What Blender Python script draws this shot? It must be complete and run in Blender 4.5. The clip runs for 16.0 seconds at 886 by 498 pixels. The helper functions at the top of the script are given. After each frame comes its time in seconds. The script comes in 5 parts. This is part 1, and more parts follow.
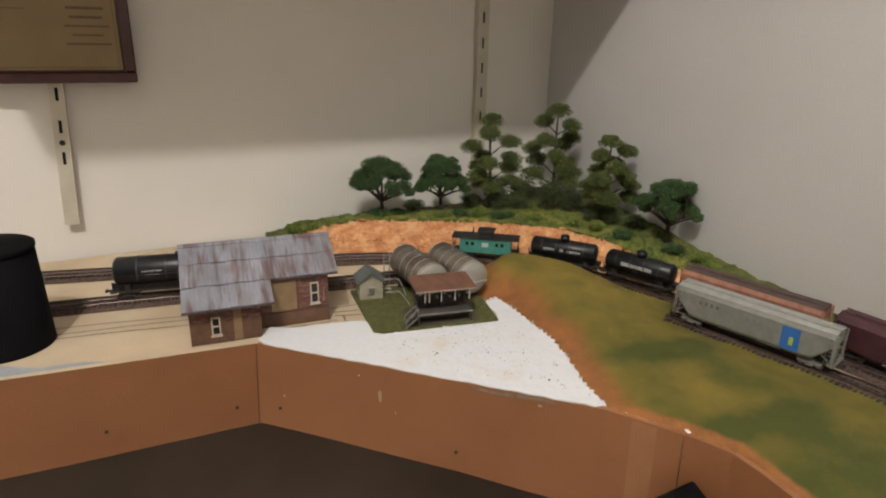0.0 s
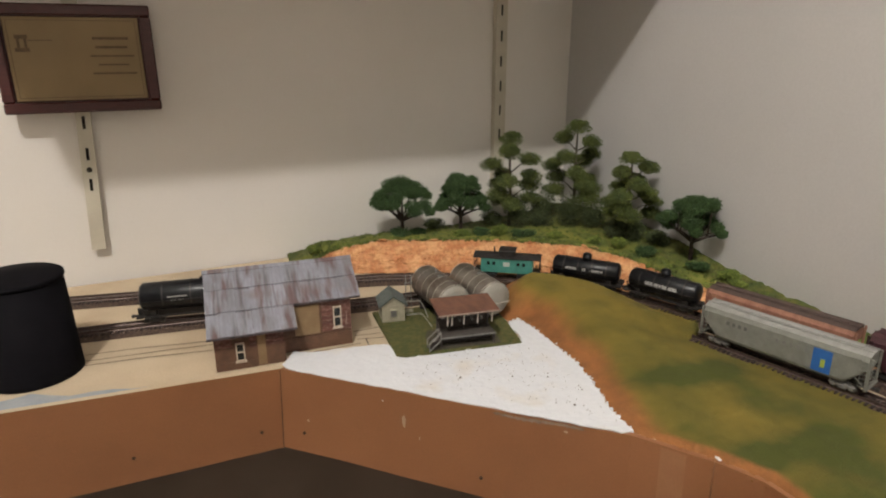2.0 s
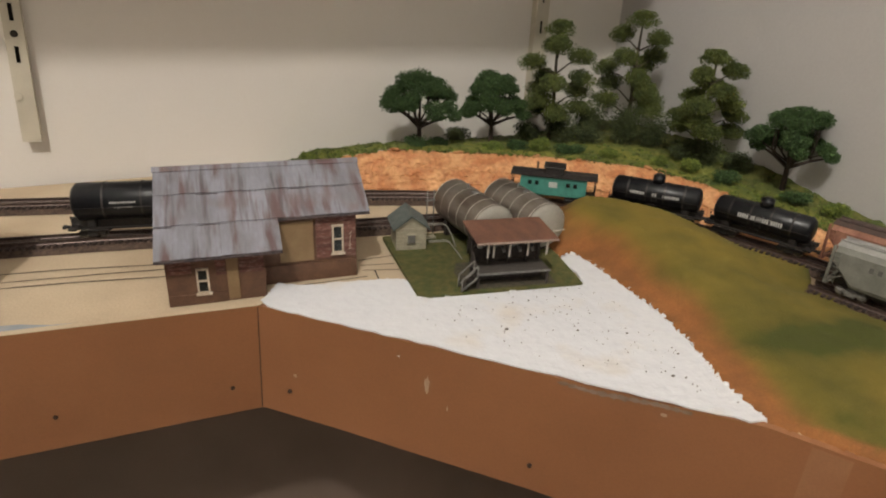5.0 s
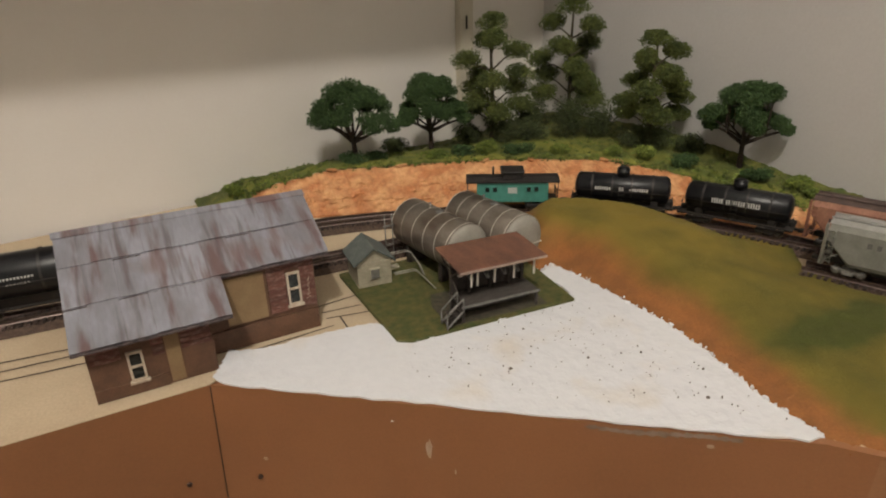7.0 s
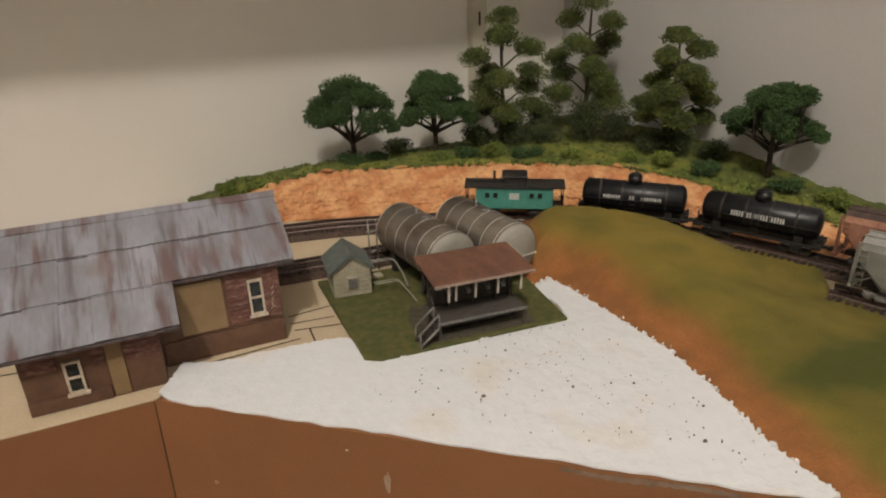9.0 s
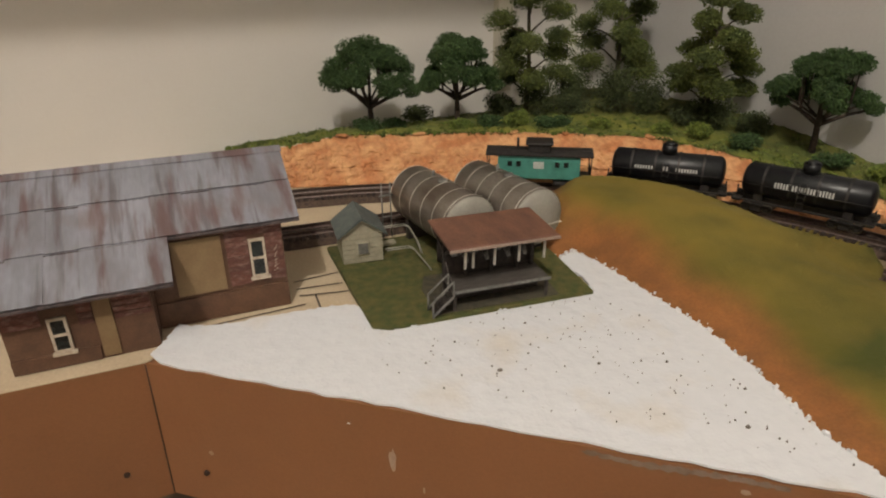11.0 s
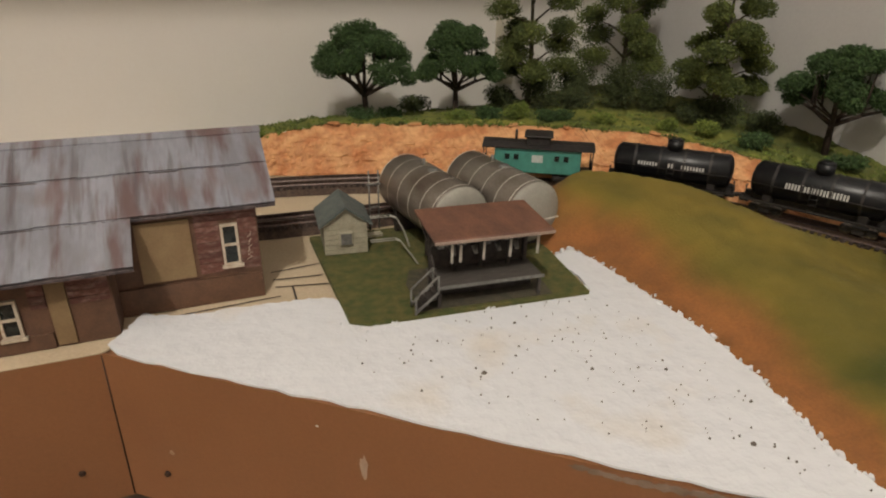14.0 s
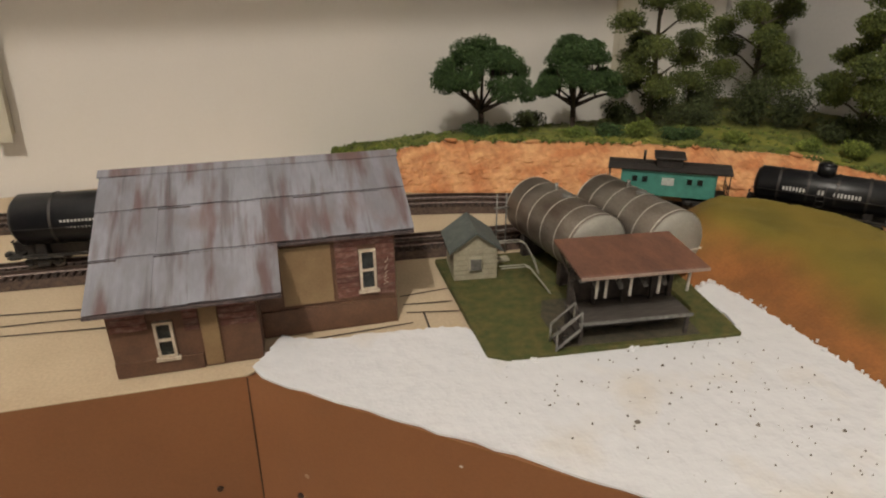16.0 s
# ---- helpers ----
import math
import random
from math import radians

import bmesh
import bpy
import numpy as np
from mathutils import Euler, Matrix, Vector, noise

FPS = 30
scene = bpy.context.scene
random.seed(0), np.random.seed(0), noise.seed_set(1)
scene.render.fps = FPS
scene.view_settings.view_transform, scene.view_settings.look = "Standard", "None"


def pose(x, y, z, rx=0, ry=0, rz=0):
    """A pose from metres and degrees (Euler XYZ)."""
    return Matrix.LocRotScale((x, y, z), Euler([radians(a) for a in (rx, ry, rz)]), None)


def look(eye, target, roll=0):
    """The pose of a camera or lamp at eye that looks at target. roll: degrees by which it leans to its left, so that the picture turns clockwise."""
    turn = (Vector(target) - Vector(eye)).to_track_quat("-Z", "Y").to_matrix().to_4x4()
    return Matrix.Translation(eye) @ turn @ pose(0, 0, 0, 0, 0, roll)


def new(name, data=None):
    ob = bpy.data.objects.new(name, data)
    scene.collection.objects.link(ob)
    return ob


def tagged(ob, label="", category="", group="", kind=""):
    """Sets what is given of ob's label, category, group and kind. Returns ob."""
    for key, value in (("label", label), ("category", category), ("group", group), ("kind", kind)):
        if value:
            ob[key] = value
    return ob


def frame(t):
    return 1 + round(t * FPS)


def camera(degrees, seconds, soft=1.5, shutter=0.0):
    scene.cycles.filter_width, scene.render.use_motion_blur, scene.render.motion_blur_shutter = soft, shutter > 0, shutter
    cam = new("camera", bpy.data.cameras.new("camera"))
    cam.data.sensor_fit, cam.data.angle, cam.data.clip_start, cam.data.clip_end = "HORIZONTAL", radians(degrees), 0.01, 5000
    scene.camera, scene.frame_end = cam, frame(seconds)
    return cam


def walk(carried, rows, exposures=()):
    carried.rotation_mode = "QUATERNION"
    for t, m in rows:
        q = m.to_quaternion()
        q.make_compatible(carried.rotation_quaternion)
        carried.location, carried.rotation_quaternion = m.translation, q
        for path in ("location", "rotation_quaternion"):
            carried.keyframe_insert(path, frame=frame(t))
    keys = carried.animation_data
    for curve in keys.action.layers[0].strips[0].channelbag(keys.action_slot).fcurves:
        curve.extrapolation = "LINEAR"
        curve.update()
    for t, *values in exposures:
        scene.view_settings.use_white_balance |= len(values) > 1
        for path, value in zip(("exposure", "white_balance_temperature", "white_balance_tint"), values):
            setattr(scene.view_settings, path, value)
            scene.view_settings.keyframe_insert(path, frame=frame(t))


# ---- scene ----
cam = camera(71.3, 16.0, 2.0)
PATH = [
    (0, (0.109, -0.056, 1.198), (0.792, 1.709, 0.554), 1.1),
    (0.5, (0.103, -0.054, 1.197), (0.74, 1.724, 0.539), 0.8),
    (1, (0.1, -0.053, 1.203), (0.724, 1.734, 0.558), -0.3),
    (1.5, (0.104, -0.054, 1.201), (0.726, 1.738, 0.568), -0.7),
    (2, (0.108, -0.052, 1.206), (0.738, 1.744, 0.594), -0.2),
    (2.5, (0.108, -0.048, 1.2), (0.745, 1.741, 0.572), 1.1),
    (3, (0.105, -0.041, 1.194), (0.718, 1.741, 0.526), 2),
    (3.5, (0.106, -0.023, 1.183), (0.734, 1.73, 0.453), 2.1),
    (4, (0.109, 0.012, 1.17), (0.747, 1.736, 0.382), 3.2),
    (6.5, (0.1340, 0.0908, 1.1460), (0.7755, 1.7487, 0.3444), -0.41),
    (7, (0.1142, 0.1078, 1.1495), (0.9525, 1.6860, 0.3691), -1.63),
    (7.5, (0.1212, 0.1148, 1.1445), (0.9569, 1.6838, 0.3429), -1.53),
    (8, (0.1354, 0.1153, 1.1386), (0.8999, 1.7264, 0.3496), -0.43),
    (8.5, (0.1414, 0.1171, 1.1351), (0.9104, 1.7206, 0.3352), 1.36),
    (9, (0.1473, 0.1189, 1.1412), (0.8921, 1.7495, 0.3738), -1.36),
    (11.5, (0.1598, 0.1337, 1.1191), (0.8355, 1.7674, 0.2964), -0.36),
    (12, (0.1672, 0.1338, 1.1158), (0.8848, 1.7432, 0.2806), -0.38),
    (12.5, (0.1636, 0.1340, 1.1155), (0.8893, 1.7589, 0.3182), 1.51),
    (13, (0.1658, 0.1380, 1.1146), (0.8942, 1.7540, 0.3021), 1.01),
    (13.5, (0.1641, 0.1409, 1.1158), (0.8865, 1.7632, 0.3102), 0.99),
    (14, (0.1653, 0.1429, 1.1149), (0.8402, 1.7860, 0.3102), 0.98),
    (14.5, (0.1609, 0.1440, 1.1189), (0.7273, 1.8276, 0.3143), 0.25),
    (15, (0.1554, 0.1452, 1.1188), (0.6469, 1.8546, 0.3197), 0.03),
    (15.5, (0.1524, 0.1503, 1.1216), (0.6000, 1.8751, 0.3295), -0.61),
    (16, (0.1484, 0.1595, 1.1203), (0.5875, 1.8859, 0.3270), -0.45),
]
EXPOSURES = [(0.0, -0.28, 6380, 10), (4.2, -0.28, 6430, 10), (6.5, -0.45, 6700, 10), (16.0, -0.48, 6780, 10)]
walk(cam, [(t, look(eye, target, roll)) for t, eye, target, roll in PATH], EXPOSURES)

# ---- world and lamp ----
world = bpy.data.worlds.new("world")
scene.world = world
world.use_nodes = True
world.node_tree.nodes["Background"].inputs[0].default_value = (1.0, 0.9, 0.78, 1)
world.node_tree.nodes["Background"].inputs[1].default_value = 0.02

LAMP = (-0.345, -0.722, 2.56)
lamp_data = bpy.data.lights.new("ceiling_lamp", "POINT")
lamp_data.shadow_soft_size = 0.035
lamp_data.energy, lamp_data.color = 89.0, (1.0, 0.945, 0.865)
new("ceiling_lamp_light", lamp_data).matrix_world = pose(*LAMP)

# ---- materials ----
def mat(name, a, b=None, scale=250, rough=0.6, metal=0.0, bump=0.0, bscale=1200, stretch=(1, 1, 1), fine=0.25, spec=0.5, low=0.35, high=0.65):
    """Two-tone surface: broad stains between a and b, fine grain on top, a little relief."""
    m = bpy.data.materials.new(name)
    m.use_nodes = True
    n, l = m.node_tree.nodes, m.node_tree.links
    bsdf = n["Principled BSDF"]
    bsdf.inputs["Roughness"].default_value, bsdf.inputs["Metallic"].default_value = rough, metal
    bsdf.inputs["Specular IOR Level"].default_value = spec
    geo = n.new("ShaderNodeNewGeometry")
    mapping = n.new("ShaderNodeMapping")
    mapping.inputs["Scale"].default_value = stretch
    l.new(geo.outputs["Position"], mapping.inputs["Vector"])
    broad = n.new("ShaderNodeTexNoise")
    broad.inputs["Scale"].default_value, broad.inputs["Detail"].default_value = scale, 5
    l.new(mapping.outputs[0], broad.inputs["Vector"])
    ramp = n.new("ShaderNodeValToRGB")
    ramp.color_ramp.elements[0].position, ramp.color_ramp.elements[1].position = low, high
    b = b or [c * 0.8 for c in a]
    ramp.color_ramp.elements[0].color, ramp.color_ramp.elements[1].color = (*a, 1), (*b, 1)
    l.new(broad.outputs["Fac"], ramp.inputs["Fac"])
    grain = n.new("ShaderNodeTexNoise")
    grain.inputs["Scale"].default_value, grain.inputs["Detail"].default_value = bscale, 3
    l.new(mapping.outputs[0], grain.inputs["Vector"])
    mix = n.new("ShaderNodeMix")
    mix.data_type, mix.blend_type = "RGBA", "OVERLAY"
    mix.inputs["Factor"].default_value = fine
    l.new(ramp.outputs["Color"], mix.inputs["A"])
    l.new(grain.outputs["Fac"], mix.inputs["B"])
    l.new(mix.outputs["Result"], bsdf.inputs["Base Color"])
    if bump:
        bm = n.new("ShaderNodeBump")
        bm.inputs["Strength"].default_value, bm.inputs["Distance"].default_value = min(1.0, bump), 0.0006
        l.new(grain.outputs["Fac"], bm.inputs["Height"])
        l.new(bm.outputs["Normal"], bsdf.inputs["Normal"])
    return m


def vary(m, amount=0.25):
    """Each piece a little lighter or darker than the next."""
    n, l = m.node_tree.nodes, m.node_tree.links
    bsdf = n["Principled BSDF"]
    src = bsdf.inputs["Base Color"].links[0].from_socket
    info = n.new("ShaderNodeObjectInfo")
    rng = n.new("ShaderNodeMapRange")
    rng.inputs["To Min"].default_value, rng.inputs["To Max"].default_value = 1 - amount, 1 + amount
    l.new(info.outputs["Random"], rng.inputs["Value"])
    hsv = n.new("ShaderNodeHueSaturation")
    l.new(rng.outputs["Result"], hsv.inputs["Value"])
    l.new(src, hsv.inputs["Color"])
    l.new(hsv.outputs["Color"], bsdf.inputs["Base Color"])
    return m


def islands(m, amount=0.35):
    """Each leaf its own shade."""
    n, l = m.node_tree.nodes, m.node_tree.links
    bsdf = n["Principled BSDF"]
    src = bsdf.inputs["Base Color"].links[0].from_socket
    geo = n.new("ShaderNodeNewGeometry")
    rng = n.new("ShaderNodeMapRange")
    rng.inputs["To Min"].default_value, rng.inputs["To Max"].default_value = 1 - amount, 1 + amount
    l.new(geo.outputs["Random Per Island"], rng.inputs["Value"])
    hsv = n.new("ShaderNodeHueSaturation")
    l.new(rng.outputs["Result"], hsv.inputs["Value"])
    l.new(src, hsv.inputs["Color"])
    l.new(hsv.outputs["Color"], bsdf.inputs["Base Color"])
    return m


def blend(name, a, b, attribute, rough=0.9, bump=0.4, scale=700, second="", calm=1.0):
    """Two of mat()'s surfaces by a painted layer of the mesh, its edge broken by noise."""
    m = mat(name, a[0], a[1], 90, rough, bump=bump, bscale=scale)
    n, l = m.node_tree.nodes, m.node_tree.links
    bsdf = n["Principled BSDF"]
    src = bsdf.inputs["Base Color"].links[0].from_socket
    geo = n.new("ShaderNodeNewGeometry")
    noise2 = n.new("ShaderNodeTexNoise")
    noise2.inputs["Scale"].default_value, noise2.inputs["Detail"].default_value = 34, 3.5
    l.new(geo.outputs["Position"], noise2.inputs["Vector"])
    patch = n.new("ShaderNodeMapRange")
    patch.inputs["To Min"].default_value, patch.inputs["To Max"].default_value = 0.5 - calm / 2, 0.5 + calm / 2
    l.new(noise2.outputs["Fac"], patch.inputs["Value"])
    ramp = n.new("ShaderNodeValToRGB")
    ramp.color_ramp.elements[0].color, ramp.color_ramp.elements[1].color = (*b[0], 1), (*b[1], 1)
    ramp.color_ramp.elements[0].position, ramp.color_ramp.elements[1].position = 0.38, 0.70
    if second:
        lush = n.new("ShaderNodeAttribute")
        lush.attribute_name = second
        more = n.new("ShaderNodeMath")
        more.operation = "ADD"
        l.new(patch.outputs["Result"], more.inputs[0])
        l.new(lush.outputs["Fac"], more.inputs[1])
        l.new(more.outputs[0], ramp.inputs["Fac"])
    else:
        l.new(patch.outputs["Result"], ramp.inputs["Fac"])
    att = n.new("ShaderNodeAttribute")
    att.attribute_name = attribute
    add = n.new("ShaderNodeMath")
    add.operation = "ADD"
    l.new(att.outputs["Fac"], add.inputs[0])
    sub = n.new("ShaderNodeMapRange")
    sub.inputs["To Min"].default_value, sub.inputs["To Max"].default_value = -0.6, 0.6
    l.new(patch.outputs["Result"], sub.inputs["Value"])
    l.new(sub.outputs["Result"], add.inputs[1])
    step = n.new("ShaderNodeMapRange")
    step.interpolation_type = "SMOOTHSTEP"
    step.inputs["From Min"].default_value, step.inputs["From Max"].default_value = 0.5 - 0.25 / calm ** 0.8, 0.5 + 0.25 / calm ** 0.8
    l.new(add.outputs[0], step.inputs["Value"])
    mix = n.new("ShaderNodeMix")
    mix.data_type = "RGBA"
    l.new(step.outputs["Result"], mix.inputs["Factor"])
    l.new(src, mix.inputs["A"])
    l.new(ramp.outputs["Color"], mix.inputs["B"])
    l.new(mix.outputs["Result"], bsdf.inputs["Base Color"])
    return m


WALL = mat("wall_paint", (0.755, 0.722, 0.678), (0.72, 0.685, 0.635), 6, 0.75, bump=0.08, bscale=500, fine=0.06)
# Greyer paint, with the east wall's weaker light also put into the colour.
DIMWALL = mat("dim_grey_wall_paint", (0.505, 0.492, 0.482), (0.475, 0.462, 0.45), 6, 0.8, bump=0.08, bscale=500, fine=0.06)
CEIL = mat("ceiling_paint", (0.78, 0.77, 0.74), (0.75, 0.73, 0.70), 5, 0.9, fine=0.05)
# Floor colour kept pale so the carpet bounces light up the walls.
CARPET = mat("carpet", (0.36, 0.29, 0.23), (0.30, 0.235, 0.185), 20, 0.95, bump=0.6, bscale=400, fine=0.3)
HARDBOARD = mat("hardboard", (0.250, 0.106, 0.0445), (0.215, 0.090, 0.0375), 14, 0.42, bump=0.05, bscale=900, fine=0.12)
BOARD = mat("cream_board", (0.500, 0.405, 0.285), (0.430, 0.335, 0.228), 20, 0.8, bump=0.15, bscale=900, fine=0.2)
PLASTER = mat("white_plaster", (0.620, 0.632, 0.662), (0.580, 0.520, 0.435), 26, 0.85, bump=0.5, bscale=300, fine=0.12, low=0.55, high=0.84)
PN, PL = PLASTER.node_tree.nodes, PLASTER.node_tree.links
lump_geo, lump, lump_bump = PN.new("ShaderNodeNewGeometry"), PN.new("ShaderNodeTexNoise"), PN.new("ShaderNodeBump")
lump.inputs["Scale"].default_value, lump.inputs["Detail"].default_value = 95, 4
lump_bump.inputs["Strength"].default_value, lump_bump.inputs["Distance"].default_value = 0.7, 0.0020
PL.new(lump_geo.outputs["Position"], lump.inputs["Vector"])
PL.new(lump.outputs["Fac"], lump_bump.inputs["Height"])
PL.new(PN["Principled BSDF"].inputs["Normal"].links[0].from_socket, lump_bump.inputs["Normal"])
PL.new(lump_bump.outputs["Normal"], PN["Principled BSDF"].inputs["Normal"])
BLUEGREY = mat("blue_grey_paint", (0.2296, 0.2624, 0.2952), (0.2952, 0.3116, 0.328), 60, 0.7, fine=0.2)
SMEAR = mat("pale_smear", (0.345, 0.235, 0.17), (0.40, 0.30, 0.23), 120, 0.6)
HILL = blend("hill_cover", ((0.255, 0.098, 0.026), (0.190, 0.074, 0.020)), ((0.165, 0.118, 0.0150), (0.046, 0.052, 0.0035)), "grass", bump=0.6, scale=900, second="lush", calm=0.55)
LEDGE = blend("ledge_turf", ((0.1173, 0.1173, 0.02132), (0.0533, 0.07462, 0.01492)), ((0.2132, 0.2132, 0.03198), (0.0533, 0.08528, 0.01599)), "grass", bump=0.9, scale=700)
ROCK = mat("orange_rock", (0.6061, 0.3306, 0.1561), (0.4408, 0.1745, 0.06888), 85, 0.85, bump=0.6, bscale=330, stretch=(1.0, 1.0, 0.8), fine=0.45)
BALLAST = mat("track_ballast", (0.0451, 0.0287, 0.02214), (0.0902, 0.0574, 0.041), 500, 0.95, bump=1.0, bscale=1500, fine=0.6)
TIE = vary(mat("tie", (0.0287, 0.01804, 0.01476), (0.0492, 0.0287, 0.02296), 900, 0.8), 0.4)
RAIL = mat("rail", (0.0738, 0.0492, 0.041), (0.1148, 0.082, 0.0697), 600, 0.45, 0.5)
INK = mat("black_ink", (0.02, 0.016, 0.014), (0.05, 0.035, 0.025), 300, 0.8)
STEEL = mat("wall_standard_paint", (0.56, 0.52, 0.42), (0.50, 0.46, 0.37), 40, 0.45, fine=0.08)
HOLESHADE = mat("slot_hole_shade", (0.02, 0.017, 0.012), (0.03, 0.025, 0.02), 60, 0.9)
SCREW = mat("rusty_screw", (0.0492, 0.0246, 0.0164), (0.0246, 0.01312, 0.00984), 900, 0.6, 0.3)
MAHOGANY = mat("mahogany", (0.0615, 0.01312, 0.01148), (0.041, 0.0082, 0.0082), 60, 0.35, stretch=(1, 8, 8))
BRASS = mat("brass_plate", (0.2378, 0.1681, 0.082), (0.205, 0.1435, 0.0697), 20, 0.45, 0.3, fine=0.08)
ENGRAVE = mat("engraving", (0.082, 0.0533, 0.0246), (0.1148, 0.0738, 0.0328), 300, 0.7)
SHELF = mat("shelf_board", (0.492, 0.4264, 0.3444), (0.451, 0.3772, 0.3034), 15, 0.6)
BLACK = mat("black_plastic", (0.0030, 0.0028, 0.0040), (0.0050, 0.0045, 0.0060), 90, 0.8, fine=0.1, spec=0.08)


def rusty_tin(name):
    """Pale blue-grey tin, each sheet with its own share of rust running down the slope."""
    m = mat(name, (0.215, 0.222, 0.258), (0.150, 0.148, 0.168), 60, 0.62, bump=0.1, bscale=420, stretch=(1.6, 0.5, 0.5), fine=0.18)
    n, l = m.node_tree.nodes, m.node_tree.links
    bsdf = n["Principled BSDF"]
    geo, info = n.new("ShaderNodeNewGeometry"), n.new("ShaderNodeObjectInfo")
    for scale, stretch, lo, hi, colour, share in ((88, (1.3, 0.24, 0.24), 0.52, 0.66, (0.088, 0.043, 0.037), 0.85), (190, (1.4, 0.12, 0.12), 0.54, 0.70, (0.070, 0.056, 0.060), 0.65), (60, (1.2, 0.7, 0.7), 0.54, 0.74, (0.135, 0.090, 0.088), 0.65)):
        src = bsdf.inputs["Base Color"].links[0].from_socket
        mapping = n.new("ShaderNodeMapping")
        mapping.inputs["Scale"].default_value = stretch
        l.new(geo.outputs["Position"], mapping.inputs["Vector"])
        streak = n.new("ShaderNodeTexNoise")
        streak.inputs["Scale"].default_value, streak.inputs["Detail"].default_value = scale, 4
        l.new(mapping.outputs[0], streak.inputs["Vector"])
        lift = n.new("ShaderNodeMath")
        lift.operation, lift.inputs[1].default_value, lift.inputs[2].default_value = "MULTIPLY_ADD", 0.10, -0.05
        l.new(info.outputs["Random"], lift.inputs[0])
        add = n.new("ShaderNodeMath")
        add.operation = "ADD"
        l.new(streak.outputs["Fac"], add.inputs[0])
        l.new(lift.outputs[0], add.inputs[1])
        rng = n.new("ShaderNodeMapRange")
        rng.interpolation_type = "SMOOTHSTEP"
        rng.inputs["From Min"].default_value, rng.inputs["From Max"].default_value, rng.inputs["To Max"].default_value = lo, hi, share
        l.new(add.outputs[0], rng.inputs["Value"])
        mix = n.new("ShaderNodeMix")
        mix.data_type = "RGBA"
        l.new(rng.outputs["Result"], mix.inputs["Factor"])
        l.new(src, mix.inputs["A"])
        mix.inputs["B"].default_value = (*colour, 1)
        l.new(mix.outputs["Result"], bsdf.inputs["Base Color"])
    return vary(m, 0.10)


TIN = rusty_tin("weathered_tin")
TINEDGE = mat("tin_edge", (0.041, 0.0328, 0.0369), (0.0984, 0.0738, 0.0738), 300, 0.8)
CARD = mat("brown_card", (0.118, 0.058, 0.032), (0.082, 0.040, 0.0225), 160, 0.75, fine=0.3)
BRICKRED = vary(mat("red_siding", (0.1045, 0.03834, 0.02788), (0.23, 0.1533, 0.1255), 420, 0.8, stretch=(0.7, 0.7, 1.4), fine=0.5, low=0.48, high=0.82), 0.25)
TAN = mat("tan_card", (0.2108, 0.1405, 0.07025), (0.1857, 0.1179, 0.05771), 140, 0.75, fine=0.2)
WHITE = mat("white_trim", (0.4756, 0.41, 0.328), (0.3772, 0.3034, 0.2296), 500, 0.7)
PANE = mat("dark_pane", (0.00984, 0.01148, 0.01066), (0.0205, 0.02296, 0.02132), 300, 0.2)
CREAMWALL = mat("cream_clapboard", (0.325, 0.300, 0.225), (0.275, 0.250, 0.185), 260, 0.75, fine=0.25)
SLATE = mat("green_grey_roof", (0.0697, 0.0861, 0.082), (0.1025, 0.1148, 0.1066), 260, 0.75, bump=0.2, fine=0.35)
TURFPAD = mat("pad_turf", (0.0492, 0.0615, 0.01312), (0.0984, 0.0861, 0.0246), 260, 0.95, bump=0.9, bscale=1800, fine=0.5)
SILVER = mat("aged_silver", (0.246, 0.2214, 0.1927), (0.1271, 0.0984, 0.0779), 60, 0.36, 0.6, bump=0.08, fine=0.3, stretch=(1, 0.6, 1.5), low=0.36, high=0.66)
ENDSILVER = mat("plain_silver", (0.328, 0.3157, 0.2788), (0.2788, 0.2624, 0.2296), 90, 0.5, 0.25, fine=0.15)
SILVERLITE = mat("silver_seam", (0.6396, 0.6068, 0.5412), (0.5084, 0.4756, 0.4182), 200, 0.4, 0.3)
RUST = mat("rusty_roof", (0.185, 0.085, 0.055), (0.105, 0.050, 0.036), 110, 0.55, 0.1, fine=0.4, stretch=(1, 0.4, 1))
PLANKGREY = mat("grey_plank", (0.075, 0.066, 0.058), (0.045, 0.038, 0.034), 500, 0.7, fine=0.4, stretch=(0.3, 3, 3))
DARKWOOD = mat("blackened_timber", (0.02296, 0.01804, 0.01558), (0.0451, 0.03444, 0.02952), 400, 0.75)
GREYMETAL = mat("grey_metal", (0.1968, 0.1927, 0.1804), (0.123, 0.1189, 0.1107), 500, 0.5, 0.3)
TRUNK = mat("bark", (0.0287, 0.01804, 0.01312), (0.0492, 0.0328, 0.02296), 600, 0.9, bump=0.5)
PINE = mat("pale_bark", (0.082, 0.0697, 0.0369), (0.0492, 0.041, 0.0246), 600, 0.9, bump=0.5)
LEAF = islands(mat("dark_foliage", (0.026, 0.058, 0.014), (0.042, 0.082, 0.019), 160, 0.85), 0.4)
OLIVE = islands(mat("olive_foliage", (0.108, 0.130, 0.026), (0.054, 0.076, 0.018), 90, 0.9), 0.35)
SHADEGREEN = islands(mat("bush_foliage", (0.060, 0.078, 0.022), (0.036, 0.050, 0.016), 120, 0.85), 0.4)
BRIGHT = islands(mat("bright_foliage", (0.150, 0.185, 0.026), (0.080, 0.118, 0.018), 120, 0.85), 0.35)
TANKBLACK = mat("gloss_black", (0.005, 0.0055, 0.007), (0.009, 0.009, 0.011), 200, 0.36, fine=0.15, spec=0.3)
FRAMEBLACK = mat("underframe_black", (0.010, 0.009, 0.009), (0.022, 0.018, 0.016), 500, 0.6)
LETTER = mat("white_lettering", (0.5084, 0.5084, 0.492), (0.4264, 0.4264, 0.41), 700, 0.6)
